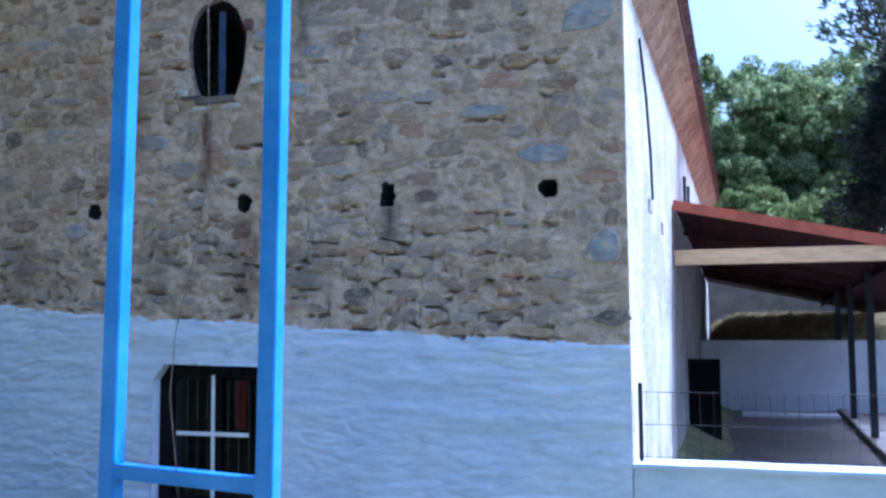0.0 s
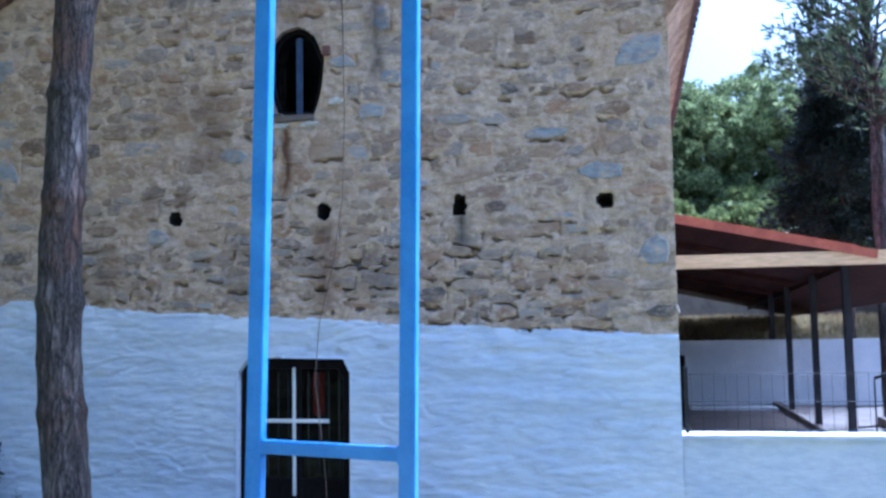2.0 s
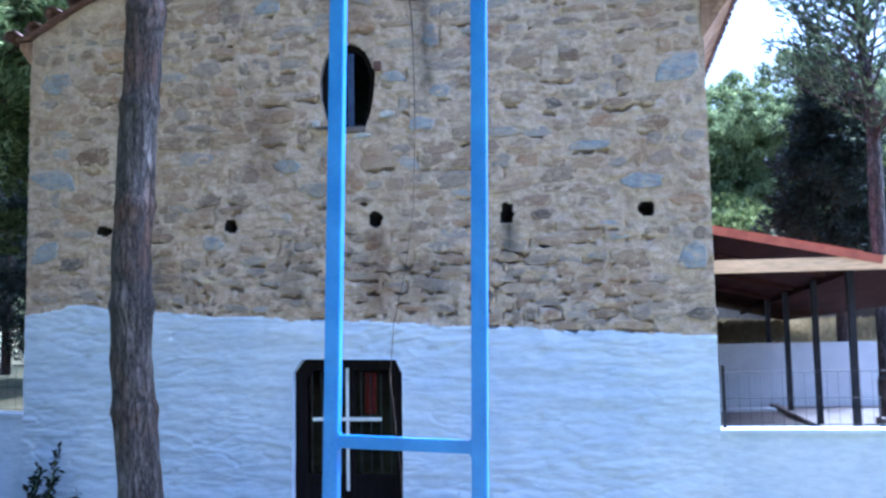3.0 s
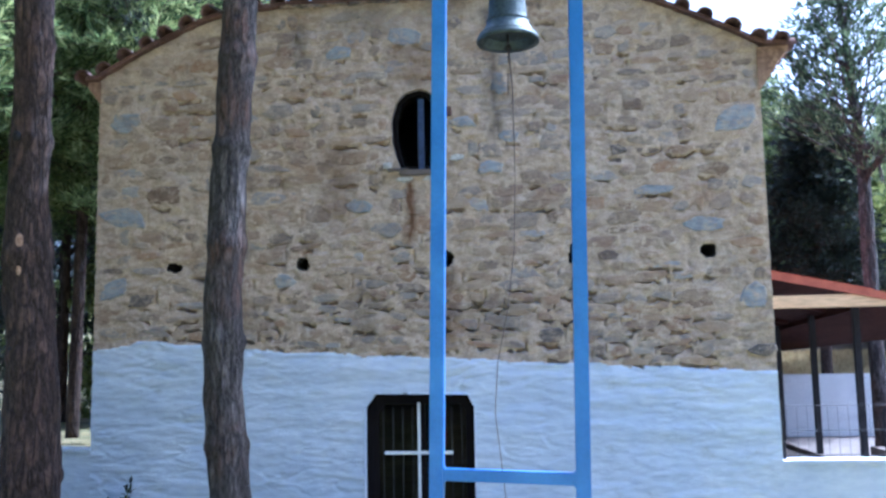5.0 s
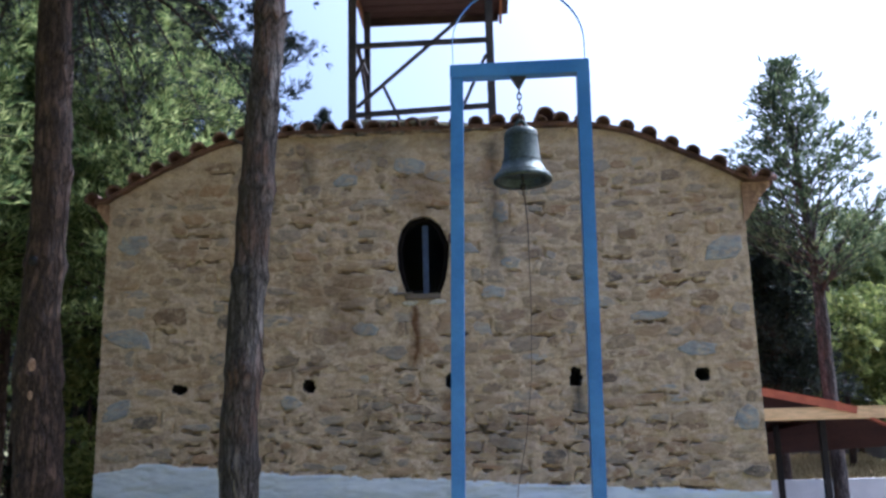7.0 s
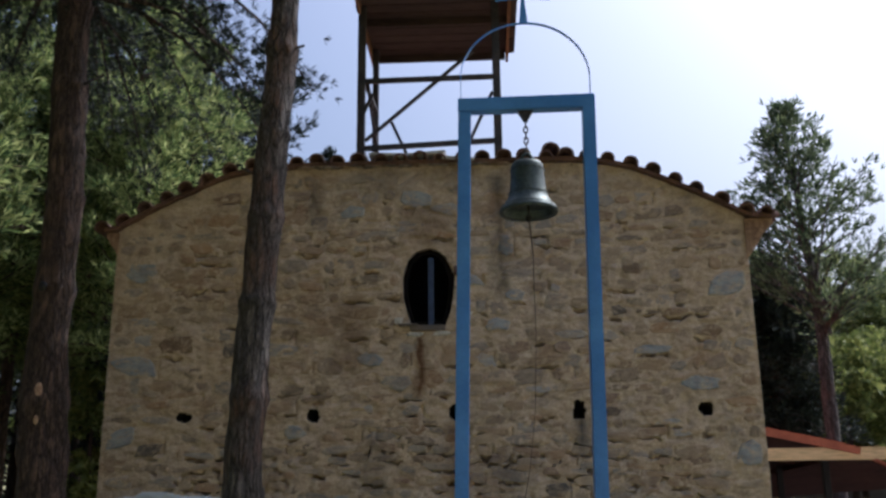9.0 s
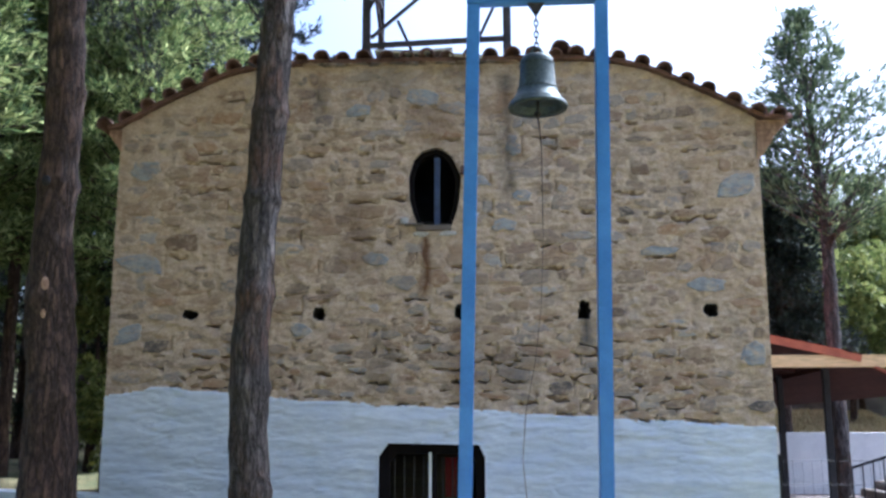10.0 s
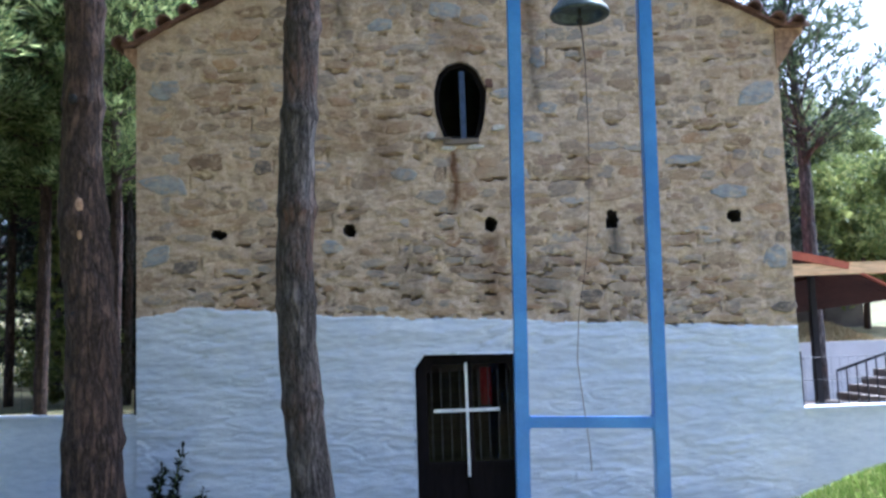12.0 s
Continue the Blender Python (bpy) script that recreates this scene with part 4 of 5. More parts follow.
# ---- annex on the church's right side ----
def build_canopy():
    c = empty("lean_to_canopy", pose(0, 0, 0), "lean-to canopy with dark brown plank underside and pale front beam", "canopy")
    y0, y1 = 5.9, 20.7

    def under(x, y):
        t = (y - y0) / (y1 - y0)
        f = 4.02 - 0.215 * (x - 4.0) if x < 7 else 3.375 - 0.50 * (x - 7)
        b = 3.38 - 0.215 * (x - 4.0) if x < 7 else 2.735 - 0.25 * (x - 7)
        return f + (b - f) * t
    cols = [4.02, 5.0, 6.0, 7.0, 7.7, 8.4]
    n = 46
    for i in range(n):
        ya, yb = y0 + (y1 - y0) * i / n, y0 + (y1 - y0) * (i + 0.96) / n
        bm = bmesh.new()
        rows = [[bm.verts.new((x, y, under(x, y) + dz)) for x in cols] for y, dz in ((ya, 0), (yb, 0), (yb, 0.025), (ya, 0.025))]
        for a, b in zip(rows, rows[1:] + rows[:1]):
            for k in range(len(cols) - 1):
                bm.faces.new((a[k], a[k + 1], b[k + 1], b[k]))
        for k in (0, -1):
            bm.faces.new([r[k] for r in rows])
        part("plank", bm, PLANK, c)
    bm = bmesh.new()
    rows = [[bm.verts.new((x, y, under(x, y) + dz)) for x in cols] for y, dz in ((y0 - 0.1, 0.03), (y1 + 0.1, 0.03), (y1 + 0.1, 0.07), (y0 - 0.1, 0.07))]
    for a, b in zip(rows, rows[1:] + rows[:1]):
        for k in range(len(cols) - 1):
            bm.faces.new((a[k], a[k + 1], b[k + 1], b[k]))
    for k in (0, -1):
        bm.faces.new([r[k] for r in rows])
    part("roof_sheet", bm, RED_PAINT, c, "red roof sheet")
    part("rake_board", beam((4.02, y0 - 0.13, 4.0), (7.3, y0 - 0.13, 3.29), 0.04, 0.13, 0.006), RED_PAINT, c, "red painted sloping edge board")
    part("front_beam", beam((4.02, y0 - 0.03, 3.25), (9.6, y0 - 0.03, 3.25), 0.16, 0.22, 0.012), PALE_WOOD, c, "pale yellow timber beam")
    for y in (8.5, 11.5, 14.5, 17.5):
        part("rafter", beam((4.02, y, under(4.02, y) - 0.06), (7.0, y, under(7, y) - 0.06), 0.08, 0.10, 0.006), PLANK, c)
    for y in (7.0, 9.85, 12.9, 15.4):
        part("post", beam((7.08, y, 0.18), (7.08, y, under(7.08, y) - 0.002), 0.12, 0.12, 0.01), IRON, c, "dark painted post")
    part("purlin", beam((7.16, y0, under(7.16, y0) - 0.05), (7.16, y1, under(7.16, y1) - 0.05), 0.06, 0.09, 0.006), PLANK, c)


build_canopy()
tagged(part("courtyard_floor", cuboid(4.0, 16.0, 0.3, 15.0, -0.1, 0.18), CONCRETE), "brownish concrete courtyard floor", "floor", kind="structure")
tagged(part("kerb", cuboid(6.95, 7.15, 5.0, 14.98, 0.1, 0.27, bevel=0.02), CONCRETE), "raised concrete kerb in the courtyard", "kerb", kind="structure")
tagged(part("step", cuboid(4.9, 6.9, 13.6, 14.2, 0.1, 0.24, bevel=0.015), SIDE_WHITE), "whitewashed low step in the courtyard", "step", kind="structure")
wall("wall_retaining", [(3.9, 15.5, 23.0, 23.5, 1.5, 3.6)], RETAIN, "grey weathered retaining wall behind the yard")
wall("wall_yard_back", [(4.0, 16.5, 15.0, 15.3, 0.0, 1.80)], SIDE_WHITE, "whitewashed yard wall at the back of the courtyard")


def build_side_door():
    d = empty("side_door", pose(4.0, 9.0, 0.2), "dark open wooden side door of the church", "door")
    part("leaf", cuboid(0.01, 0.55, 0.0, 0.05, 0.0, 1.45, bevel=0.006), DOOR_WOOD, d)
    for z in (0.3, 0.75, 1.2):
        part("batten", cuboid(0.03, 0.53, -0.02, 0.0, z, z + 0.09, bevel=0.004), DOOR_WOOD, d)


build_side_door()
side_wall = [o for o in scene.objects if o.name == "wall_right"][0]
# Thin dark slabs stand for putlog holes, their shade given as colour
for y, z, w in ((2.21, 3.61, 0.17), (3.90, 3.51, 0.15)):
    part("putlog_stone", cuboid(3.99, 4.012, y - w, y + w, z - 0.075, z + 0.07, bevel=0.005), DARK_STONE, side_wall, "thin dark slab standing for a putlog hole")
part("down_cable", tube([(4.01, 1.35, 5.2), (4.012, 1.9, 4.75), (4.012, 2.3, 4.2), (4.012, 2.45, 3.7)], [0.018] * 4, 6), IRON, side_wall, "dark cable on the plaster")
for y in (7.2, 8.4):
    p = part("pipe", rod((4.12, y, 3.75), (4.12, y, 4.62), 0.025, 8), IRON)
    tagged(p, "thin dark pipe rising beside the church wall", "pipe", "pipes by the side wall")


def build_railing():
    r = empty("stair_railing", pose(0, 0, 0), "black metal stair railing in the courtyard", "railing")
    a, b = Vector((7.45, 7.0, 0.2)), Vector((10.6, 7.0, 1.3))
    part("handrail", beam(a + Vector((0, 0, 1.12)), b + Vector((0, 0, 1.0)), 0.05, 0.05, 0.006), IRON, r)
    part("lower_rail", beam(a + Vector((0, 0, 0.2)), b + Vector((0, 0, 0.15)), 0.035, 0.035, 0.004), IRON, r)
    for i in range(17):
        p = a.lerp(b, i / 16)
        part("baluster", beam(p, p + Vector((0, 0, 1.1)), 0.022, 0.022), IRON, r)


build_railing()


def build_stairs():
    s = empty("outdoor_stairs", pose(0, 0, 0), "rough stone stairs climbing out of the courtyard", "stairs", kind="structure")
    for i in range(9):
        part("stair", cuboid(8.3 + i * 0.3, 11.4, 8.0, 10.5, 0.18 + i * 0.17, 0.18 + (i + 1) * 0.17 - 0.005, bevel=0.015), CONCRETE, s)


build_stairs()


# ---- rubble stones of the front wall ----
def build_stones():
    kinds = {"grey": GREY_STONE, "brown": BROWN_STONE, "dark": DARK_STONE}
    rng = random.Random(12)
    models = []
    for i in range(24):
        v, f = stone_mesh(1.0, 1.0, 100 + i)
        me = bpy.data.meshes.new("stone")
        me.from_pydata(v, [], f)
        me.materials.append(STONE)
        models.append(me)
    single = [s for s in STONES if s[5] == "rubble" and s[1] < 4.15][:280]
    rest = [s for s in STONES if s[5] == "rubble" and s not in single]
    for x, z, w, h, proud, kind in single:
        ob = new("stone", rng.choice(models))
        ob.parent = wall_front
        ob.matrix_basis = pose(x, 0.007, z, 0, rng.uniform(-9, 9), 0) @ Matrix.Diagonal((w * rng.uniform(0.85, 1.15), proud + 0.010, h * rng.uniform(0.9, 1.3), 1))
    for i, (x, z, w, h, proud, kind) in enumerate(s for s in STONES if s[5] != "rubble"):
        v, f = stone_mesh(w, h, 500 + i)
        ob = raw("stone", [(a, b * (proud * 0.6 + 0.006), c) for a, b, c in v], f, kinds[kind], wall_front)
        ob.matrix_basis = pose(x, 0.002, z, 0, rng.uniform(-4, 4), 0)
    verts, faces = [], []
    for i, (x, z, w, h, proud, kind) in enumerate(rest):
        v, f = stone_mesh(w * 1.08, h * 1.12, 900 + i)
        base = len(verts)
        t = math.tan(radians(rng.uniform(-6, 6)))
        verts += [(x + a, 0.007 + b * (proud + 0.010), z + c + a * t) for a, b, c in v]
        faces += [tuple(base + k for k in g) for g in f]
    tagged(raw("upper_stones", verts, faces, STONE, wall_front), kind="stuff")


# ---- trees ----
def needle_tufts(points, directions, length, rng, blades=6, width=0.016):
    """Sprays of narrow blades; points and directions are arrays."""
    n = len(points)
    p = np.repeat(points, blades, 0)
    d = np.repeat(directions, blades, 0) + rng.normal(0, 0.62, (n * blades, 3))
    d /= np.linalg.norm(d, axis=1)[:, None]
    ln = length * rng.uniform(0.6, 1.15, (n * blades, 1))
    side = np.cross(d, rng.normal(0, 1, d.shape))
    side /= np.linalg.norm(side, axis=1)[:, None] + 1e-9
    w = width * rng.uniform(0.7, 1.5, (n * blades, 1))
    verts = np.stack([p - side * w * 0.3, p + d * ln * 0.6 + side * w, p + d * ln, p + d * ln * 0.55 - side * w], 1).reshape(-1, 3)
    faces = np.arange(n * blades * 4).reshape(-1, 4)
    return verts, faces


def leaf_cards(points, size, rng):
    n = len(points)
    a, b = rng.normal(0, 1, (n, 3)), rng.normal(0, 1, (n, 3))
    a /= np.linalg.norm(a, axis=1)[:, None]
    b = np.cross(a, b)
    b /= np.linalg.norm(b, axis=1)[:, None] + 1e-9
    s = size * rng.uniform(0.55, 1.3, (n, 1))
    verts = np.stack([points - a * s, points + b * s * 0.45, points + a * s, points - b * s * 0.45], 1).reshape(-1, 3)
    return verts, np.arange(n * 4).reshape(-1, 4)


def pine(name, trunk_pts, radii, bark, leaf, seed, first, top, reach, count, label, blade=0.2, tufts=46, droop=0.25, shape=0.7, group="pines by the church", low=None, blades=6, width=0.016, rises=(-0.05, 0.4), whorls=()):
    """A pine: bent trunk, limbs, and crown of needle sprays between the heights first and top."""
    rng = np.random.default_rng(seed)
    base = Vector(trunk_pts[0])
    local = [Vector(p) - base for p in trunk_pts]
    tree = empty(name, Matrix.Translation(base), label, "tree", group)
    zs, xs, ys = [p.z for p in local], [p.x for p in local], [p.y for p in local]
    fine = np.linspace(0, zs[-1], max(12, int(zs[-1] / (0.05 if whorls else 0.25))))
    pts = [(float(np.interp(z, zs, xs)), float(np.interp(z, zs, ys)), float(z)) for z in fine]
    rad = [float(np.interp(z, zs, radii)) for z in fine]
    rad = [r + sum(0.024 * math.exp(-((z + base.z - w) / 0.075) ** 2) for w in whorls) for r, z in zip(rad, fine)]
    part("trunk", tube(pts, rad, 24, 0.14, seed), bark, tree)
    P, D, limbs = [], [], bmesh.new()
    for k in range(count):
        t = (k + rng.uniform(0, 1)) / count
        h = first + (top - first) * t - base.z
        az = rng.uniform(0, 2 * math.pi)
        prof = (1 - t) ** shape * min(1.0, 0.45 + 2.2 * t) if low is None else (1 - t) ** shape * min(1.0, low + 3 * t)
        ln = reach * prof * rng.uniform(0.55, 1.1) + 0.15
        o = Vector((float(np.interp(h, zs, xs)), float(np.interp(h, zs, ys)), h))
        rise = rng.uniform(*rises)
        knots = []
        for u in np.linspace(0, 1, 5):
            knots.append(o + Vector((math.cos(az) * ln * u, math.sin(az) * ln * u, ln * (rise * u - droop * 1.6 * u * u))))
        thick = 0.012 + 0.014 * ln
        for a, b, r0, r1 in zip(knots, knots[1:], (1, 0.75, 0.55, 0.35), (0.75, 0.55, 0.35, 0.15)):
            seg = rod(a, b, thick * r0, 4, thick * r1)
            me = bpy.data.meshes.new("tmp")
            seg.to_mesh(me)
            seg.free()
            limbs.from_mesh(me)
            bpy.data.meshes.remove(me)
        m = int(tufts * (0.4 + ln / reach))
        u = rng.uniform(0.25, 1.02, m)
        kx = np.array([[*v] for v in knots])
        pos = np.stack([np.interp(u, np.linspace(0, 1, 5), kx[:, c]) for c in range(3)], 1)
        side = rng.normal(0, 1, (m, 3)) * np.array([1, 1, 0.55]) * (0.10 + 0.13 * ln * (1.1 - u))[:, None]
        P.append(pos + side)
        D.append(np.array([math.cos(az), math.sin(az), 0.25 + max(0.0, rises[1] - 0.4) * 1.6]) * 0.8 + side * 2)
    tagged(part("limb_wood", limbs, bark, tree), kind="stuff")
    v, f = needle_tufts(np.concatenate(P), np.concatenate(D), blade, rng, blades, width)
    raw("crown", v.tolist(), f.tolist(), leaf, tree)
    return tree


def broadleaf(name, x, y, z, height, radius, leaf, seed, label, leaves=9000, size=0.14, group="leafy trees behind the yard", stem=0.25):
    rng = np.random.default_rng(seed)
    tree = empty(name, pose(x, y, z), label, "tree", group)
    part("trunk", tube([(0, 0, -0.2), (0.1, 0.05, height * 0.3), (0.05, 0.1, height * 0.75)], [0.12, 0.09, 0.03], 10, 0.12, seed), BARK_B, tree)
    pts = []
    clumps = 64
    for k in range(clumps):
        t = rng.uniform(stem, 1.0)
        az, rr = rng.uniform(0, 2 * math.pi), radius * math.sqrt(rng.uniform(0.05, 1)) * (1 - ((t - 0.5) / 0.62) ** 2) ** 0.5 if abs(t - 0.5) < 0.62 else 0
        c = np.array([rr * math.cos(az), rr * math.sin(az), height * t * 0.95])
        q = rng.normal(0, 1, (leaves // clumps, 3))
        q /= np.linalg.norm(q, axis=1)[:, None]
        q *= (rng.uniform(0.3, 1, (len(q), 1)) ** 0.5) * radius * rng.uniform(0.14, 0.34) * np.array([1, 1, 0.9])
        pts.append(c + q)
    v, f = leaf_cards(np.concatenate(pts), size, rng)
    raw("crown", v.tolist(), f.tolist(), leaf, tree)
    return tree


def build_near_trees():
    g = ground_height(-1.8, -1.38)
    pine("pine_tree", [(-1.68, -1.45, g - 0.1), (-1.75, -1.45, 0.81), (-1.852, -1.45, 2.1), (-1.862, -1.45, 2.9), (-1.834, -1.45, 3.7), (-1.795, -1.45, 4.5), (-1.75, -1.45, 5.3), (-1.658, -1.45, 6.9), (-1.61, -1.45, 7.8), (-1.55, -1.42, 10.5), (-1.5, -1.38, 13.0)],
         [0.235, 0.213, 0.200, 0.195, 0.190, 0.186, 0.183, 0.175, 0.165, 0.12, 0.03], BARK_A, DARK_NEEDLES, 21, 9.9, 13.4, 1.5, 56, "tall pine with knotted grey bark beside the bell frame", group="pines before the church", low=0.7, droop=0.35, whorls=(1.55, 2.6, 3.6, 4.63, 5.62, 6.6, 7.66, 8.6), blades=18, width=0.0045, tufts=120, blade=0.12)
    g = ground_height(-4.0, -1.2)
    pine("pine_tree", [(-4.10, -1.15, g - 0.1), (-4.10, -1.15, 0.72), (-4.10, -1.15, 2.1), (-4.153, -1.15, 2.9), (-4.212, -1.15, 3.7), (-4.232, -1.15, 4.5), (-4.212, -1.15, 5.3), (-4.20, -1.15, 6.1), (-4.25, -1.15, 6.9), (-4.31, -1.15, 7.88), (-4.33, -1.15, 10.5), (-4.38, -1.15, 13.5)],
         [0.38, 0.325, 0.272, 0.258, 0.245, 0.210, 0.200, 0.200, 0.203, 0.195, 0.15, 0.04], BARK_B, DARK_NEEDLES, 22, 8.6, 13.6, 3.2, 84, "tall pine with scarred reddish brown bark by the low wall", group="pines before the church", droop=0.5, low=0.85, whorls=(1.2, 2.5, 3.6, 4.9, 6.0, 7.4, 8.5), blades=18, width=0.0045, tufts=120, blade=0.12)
    brown = [o for o in scene.objects if o.name.startswith("pine_tree")][-1]
    for x, z, w, h, mat in ((-4.10, 3.72, 0.05, 0.10, SCAR), (-4.09, 3.42, 0.035, 0.06, SCAR), (-4.12, 2.55, 0.07, 0.08, IRON), (-4.05, 1.75, 0.06, 0.07, IRON), (-4.02, 1.22, 0.07, 0.06, IRON), (-4.0, 1.0, 0.05, 0.035, SCAR), (-4.17, 4.9, 0.05, 0.06, IRON)):
        bm = bmesh.new()
        bmesh.ops.create_uvsphere(bm, u_segments=12, v_segments=8, radius=1.0)
        bm.transform(Matrix.Translation(Vector((x - 0.075, -1.38, z)) - brown.location) @ Matrix.Diagonal((w, 0.03, h, 1)))
        part("knot", bm, mat, brown, "pale resin scar" if mat is SCAR else "dark knot")
    for p, q, r in (((-1.62, -1.45, 7.66), (-1.34, -1.52, 7.70), 0.022), ((-4.25, -1.15, 7.4), (-3.80, -1.30, 7.52), 0.02), ((-1.82, -1.47, 6.1), (-1.95, -1.69, 6.12), 0.02)):
        tagged(part("branch_stub", rod(p, q, r, 8, r * 0.7), BARK_A), "short dead branch stub on a pine trunk", "branch", "dead branch stubs")


def build_left_wood():
    spots = [(-6.9, 7.6, 13.5, 3.4, 0.13, 5.5), (-8.6, 8.2, 14.5, 3.2, 0.14, 5.4), (-9.6, 6.0, 15, 3.2, 0.15, 5.1), (-12.5, 9.0, 14, 3.6, 0.15, 4.0), (-7.6, 14.0, 15, 3.6, 0.15, 1.6)]
    models = []
    for i, (x, y, h, reach, r, first) in enumerate(spots):
        z = ground_height(x, y)
        # Pine 4 has near-black needles: shade of the deep wood as colour
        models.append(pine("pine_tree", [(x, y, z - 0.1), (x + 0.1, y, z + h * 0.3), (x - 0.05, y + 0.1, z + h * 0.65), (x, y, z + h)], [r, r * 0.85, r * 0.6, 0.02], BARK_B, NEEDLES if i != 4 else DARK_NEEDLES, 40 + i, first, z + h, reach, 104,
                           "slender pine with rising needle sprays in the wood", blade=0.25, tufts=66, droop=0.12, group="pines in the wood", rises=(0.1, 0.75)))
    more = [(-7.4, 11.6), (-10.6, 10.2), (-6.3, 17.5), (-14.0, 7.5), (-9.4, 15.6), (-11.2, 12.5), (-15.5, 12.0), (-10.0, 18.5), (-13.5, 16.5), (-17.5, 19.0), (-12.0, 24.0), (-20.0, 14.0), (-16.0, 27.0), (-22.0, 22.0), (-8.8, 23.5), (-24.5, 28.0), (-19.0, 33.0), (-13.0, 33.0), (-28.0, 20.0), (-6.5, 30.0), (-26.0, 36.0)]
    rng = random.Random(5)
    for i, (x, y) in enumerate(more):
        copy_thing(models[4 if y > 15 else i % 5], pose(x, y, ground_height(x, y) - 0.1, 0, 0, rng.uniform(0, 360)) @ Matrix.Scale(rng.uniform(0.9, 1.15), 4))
    # Unseen pines, added left of and behind the camera to block skylight
    for x, y, k in ((-9.5, 1.5, 1.1), (-11.8, -1.8, 1.2), (-9.4, -4.6, 1.3), (-13.4, -5.8, 1.3), (-9.8, -8.6, 1.4), (-14.2, 1.8, 1.2), (-12.5, -11.5, 1.5), (-8.0, -14.0, 1.5), (-4.5, -16.0, 1.5), (-11.0, -18.0, 1.6),
                    (-0.5, -17.0, 1.5), (-7.0, -20.0, 1.6), (4.0, -17.5, 1.4), (-3.0, -21.0, 1.6), (8.5, -18.5, 1.4), (13.0, -17.0, 1.3), (2.0, -22.0, 1.6)):
        copy_thing(models[int(-x * 10) % 4], pose(x, y, ground_height(x, y) - 0.1, 0, 0, rng.uniform(0, 360)) @ Matrix.Scale(k, 4))
    # bare slim trunks and low growth
    for i, (x, y) in enumerate(((-6.0, 10.5), (-7.9, 11.5), (-9.3, 14.5), (-5.4, 16.0), (-11.0, 15.0), (-6.6, 20.0), (-8.0, 18.0))):
        z = ground_height(x, y)
        t = tagged(part("dead_trunk", tube([(x, y, z - 0.1), (x + 0.1, y, z + 4), (x + 0.05, y, z + 9)], [0.10, 0.08, 0.04], 10, 0.15, i), BARK_A), "bare slim grey pine trunk in the wood", "tree", "bare trunks in the wood")
    for i, (x, y, h, r) in enumerate(((-5.6, 12.0, 3.2, 1.2), (-9.3, 11.9, 5.2, 1.1), (-9.0, 21.0, 4.0, 2.2), (-13.0, 22.0, 4.5, 2.4), (-17.0, 24.0, 4.5, 2.6))):
        broadleaf("shrub", x, y, ground_height(x, y), h, r, LEAVES, 70 + i, "sunlit light green shrub under the pines", 4500, 0.12, "shrubs in the wood", 0.05)


def build_right_trees():
    x, y = 8.62, 10.6
    z = ground_height(x, y)
    pine("pine_tree", [(x, y, z - 0.1), (x - 0.02, y, 4.5), (x, y, 6.6), (x - 0.18, y, 9.2), (x - 0.36, y, 11.6)], [0.17, 0.155, 0.13, 0.08, 0.02], BARK_A, BLUE_NEEDLES, 61, 6.0, 11.9, 2.7, 112,
         "tall slim pine with an open airy crown behind the yard", blade=0.24, tufts=24, droop=0.0, group="trees behind the yard", shape=0.95, rises=(0.45, 1.0), low=0.7)
    x, y = 9.0, 15.7
    z = ground_height(x, y)
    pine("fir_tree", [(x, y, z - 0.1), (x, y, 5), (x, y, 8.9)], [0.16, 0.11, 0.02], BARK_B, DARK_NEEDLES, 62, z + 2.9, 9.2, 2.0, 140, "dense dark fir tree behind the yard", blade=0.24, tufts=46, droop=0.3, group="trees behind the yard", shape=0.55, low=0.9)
    x, y = 13.6, 22.0
    z = ground_height(x, y)
    t = tagged(part("leaning_trunk", tube([(x, y, z - 0.1), (x - 0.3, y, z + 4), (x - 1.0, y, z + 9)], [0.11, 0.09, 0.03], 10, 0.1, 3), BARK_B), "bare slim leaning trunk", "tree")
    for i, (x, y, h, r) in enumerate(((11.9, 18.5, 5.4, 1.9), (14.2, 20.0, 5.8, 2.4), (16.8, 23.0, 6.5, 2.8), (12.6, 24.0, 5.0, 2.2))):
        broadleaf("leafy_tree", x, y, ground_height(x, y), h, r, LEAVES, 80 + i, "sunlit light green leafy tree behind the yard", 8000, 0.13)


def build_hill_wood():
    models = []
    for i in range(4):
        models.append(broadleaf("hill_tree", 4 + i * 6, 62, ground_height(4 + i * 6, 62), 8.6 + i * 1.2, 2.5 + 0.25 * i, HILL_LEAVES, 90 + i, "green broadleaf tree on the wooded slope", 26000, 0.14, "trees on the wooded slope", 0.08))
    rng = random.Random(8)
    for row, (y, n) in enumerate(((63, 11), (69, 13), (77, 14), (88, 15))):
        for k in range(n):
            x = -12 + k * 3.9 + rng.uniform(-1.6, 1.6) + row * 1.1
            yy = y + rng.uniform(-2, 2)
            copy_thing(rng.choice(models), pose(x, yy, ground_height(x, yy) - 0.3, 0, 0, rng.uniform(0, 360)) @ Matrix.Scale(rng.uniform(0.75, 1.3), 4))
    bushes = [broadleaf("bush", 8 + i * 3, 46 + i, ground_height(8 + i * 3, 46 + i), 1.9, 1.5, LEAVES, 110 + i, "low light green bush on the slope", 3000, 0.16, "bushes on the slope", 0.02) for i in range(2)]
    for k in range(34):
        x, y = rng.uniform(2, 34), rng.uniform(42, 60)
        copy_thing(bushes[k % 2], pose(x, y, ground_height(x, y) - 0.1, 0, 0, rng.uniform(0, 360)) @ Matrix.Scale(rng.uniform(0.7, 1.7), 4))


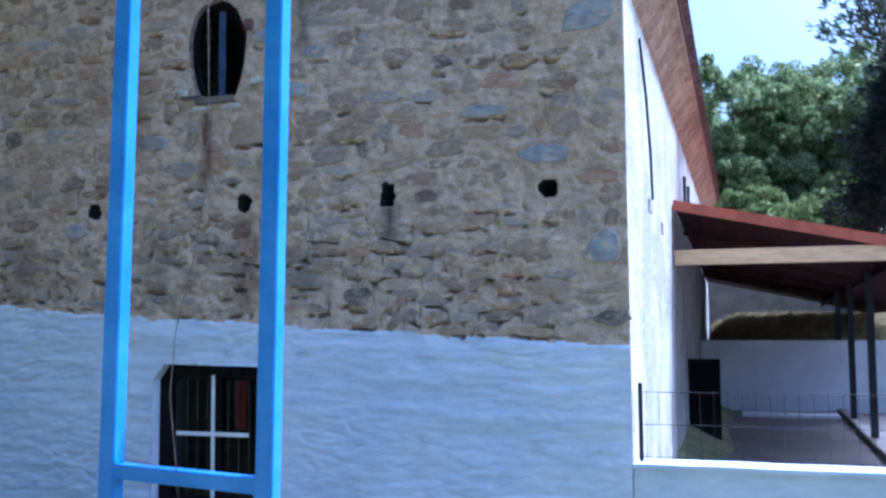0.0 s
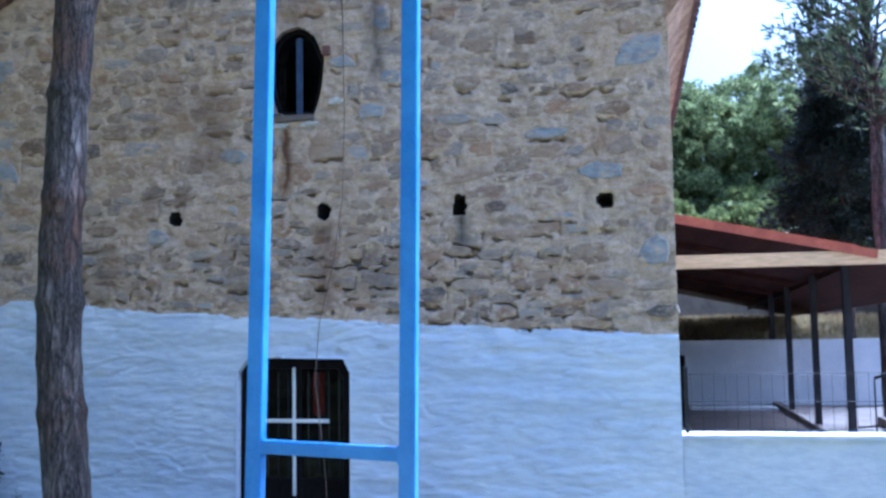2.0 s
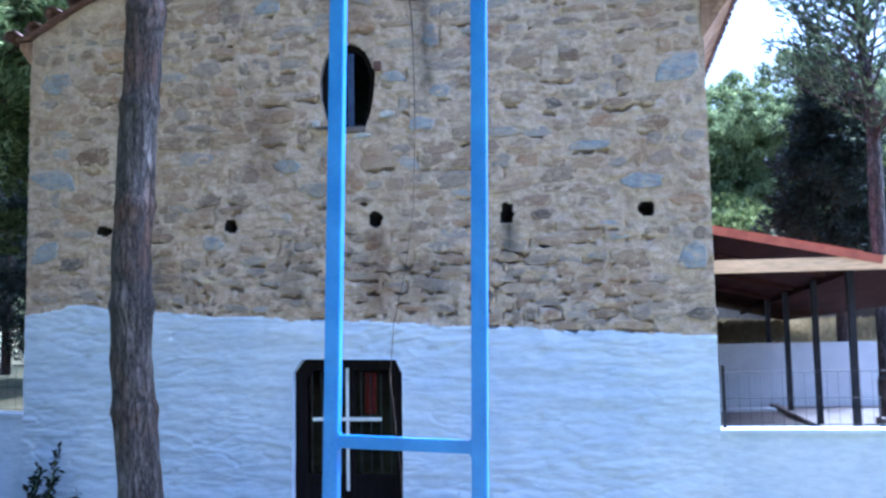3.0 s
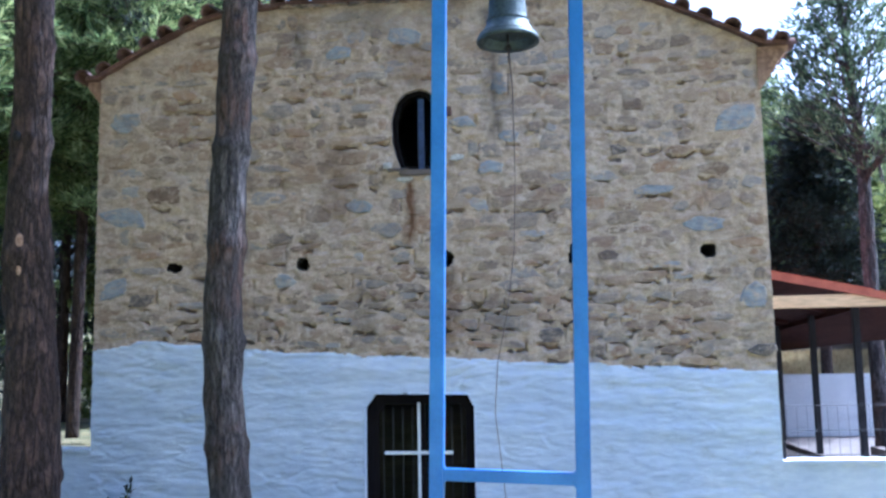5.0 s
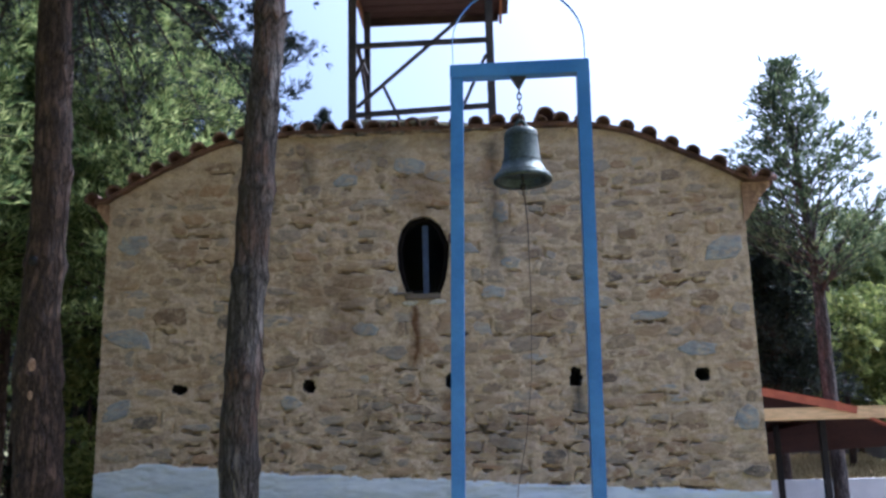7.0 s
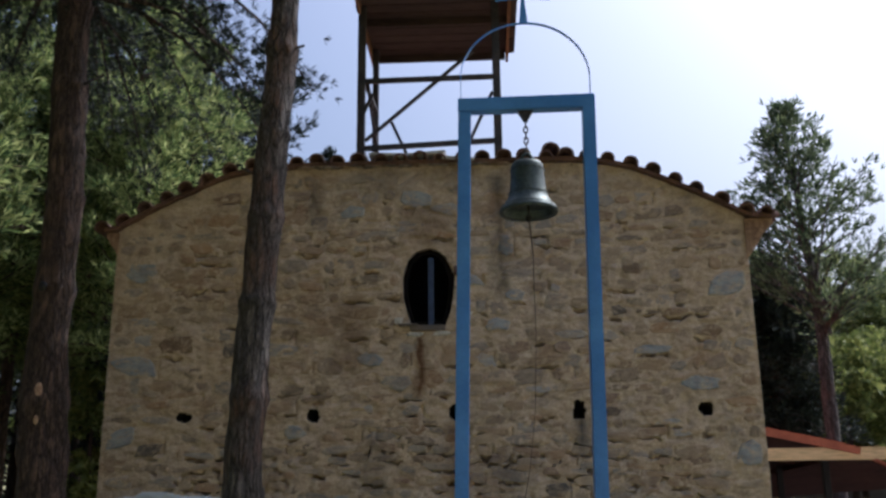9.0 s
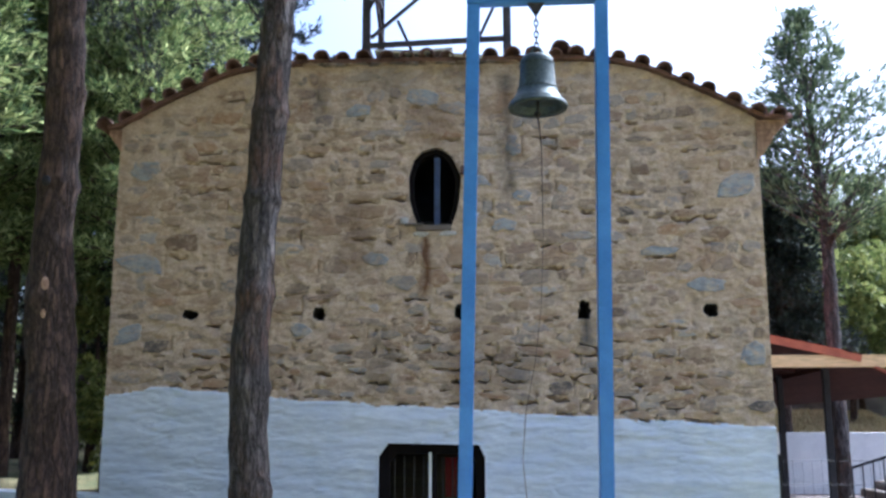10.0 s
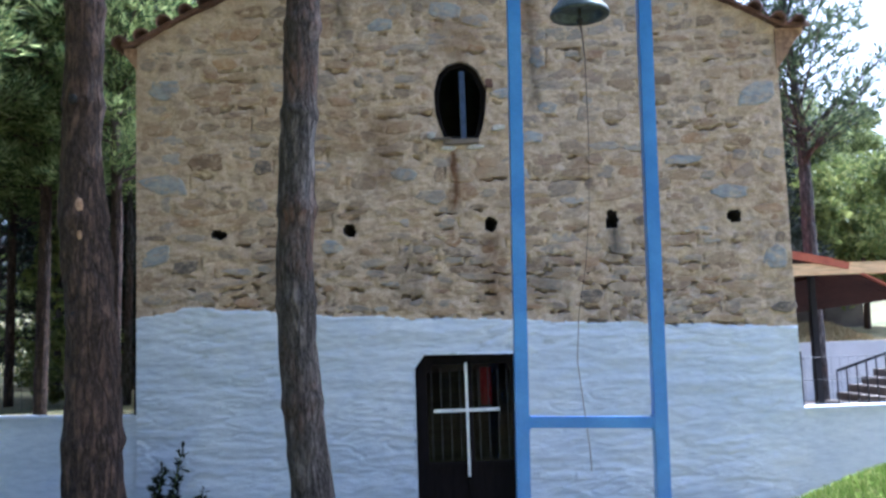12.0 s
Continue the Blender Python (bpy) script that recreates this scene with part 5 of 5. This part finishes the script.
def build_grass():
    rng = np.random.default_rng(31)
    pts = []
    while len(pts) < 9000:
        x, y = rng.uniform(2.4, 7.0), rng.uniform(-4.0, -1.4)
        if rng.random() < smooth(2.6, 3.6, x):
            pts.append((x, y, ground_height(x, y) - 0.01))
    p = np.array(pts)
    v, f = needle_tufts(p, np.tile([0.0, 0.0, 1.6], (len(p), 1)), 0.12, rng, 4, 0.008)
    tagged(raw("grass", v.tolist(), f.tolist(), GRASS), "bright green grass on the bank before the low wall", "grass", kind="stuff")


def build_straw():
    rng = np.random.default_rng(33)
    p = np.stack([rng.uniform(4.2, 13.0, 5000), rng.uniform(15.4, 21.0, 5000), np.zeros(5000)], 1)
    p[:, 2] = [ground_height(x, y) - 0.01 for x, y, _ in p]
    v, f = needle_tufts(p, np.tile([0.0, 0.0, 1.4], (len(p), 1)), 0.30, rng, 4, 0.02)
    tagged(raw("dry_grass", v.tolist(), f.tolist(), STRAW), "dry pale straw grass on the bank behind the yard", "grass", kind="stuff")


def build_weed(x, y, h, seed):
    rng = np.random.default_rng(seed)
    z = ground_height(x, y)
    w = empty("weed", pose(x, y, z), "tall dark green weed growing at the wall foot", "plant", "weeds at the wall foot")
    part("stem", tube([(0, 0, -0.02), (0.05, -0.02, h * 0.5), (0.14, -0.02, h)], [0.008, 0.006, 0.003], 6), GRASS, w)
    t = rng.uniform(0.25, 1.0, 70)
    p = np.stack([0.14 * t ** 1.5, -0.02 * t, h * t], 1) + rng.normal(0, 0.02, (70, 3))
    v, f = needle_tufts(p, rng.normal(0, 0.8, (70, 3)) + np.array([0, 0, 0.7]), 0.10, rng, 3, 0.014)
    raw("leaves", v.tolist(), f.tolist(), DARK_NEEDLES, w)


build_near_trees()
build_left_wood()
build_right_trees()
build_hill_wood()
build_grass()
build_straw()
for k, (wx, wy, wh) in enumerate(((-3.75, -0.25, 0.75), (-3.55, -0.22, 0.95), (-3.30, -0.2, 0.45), (-4.35, -0.3, 0.5))):
    build_weed(wx, wy, wh, 200 + k)
build_stones()
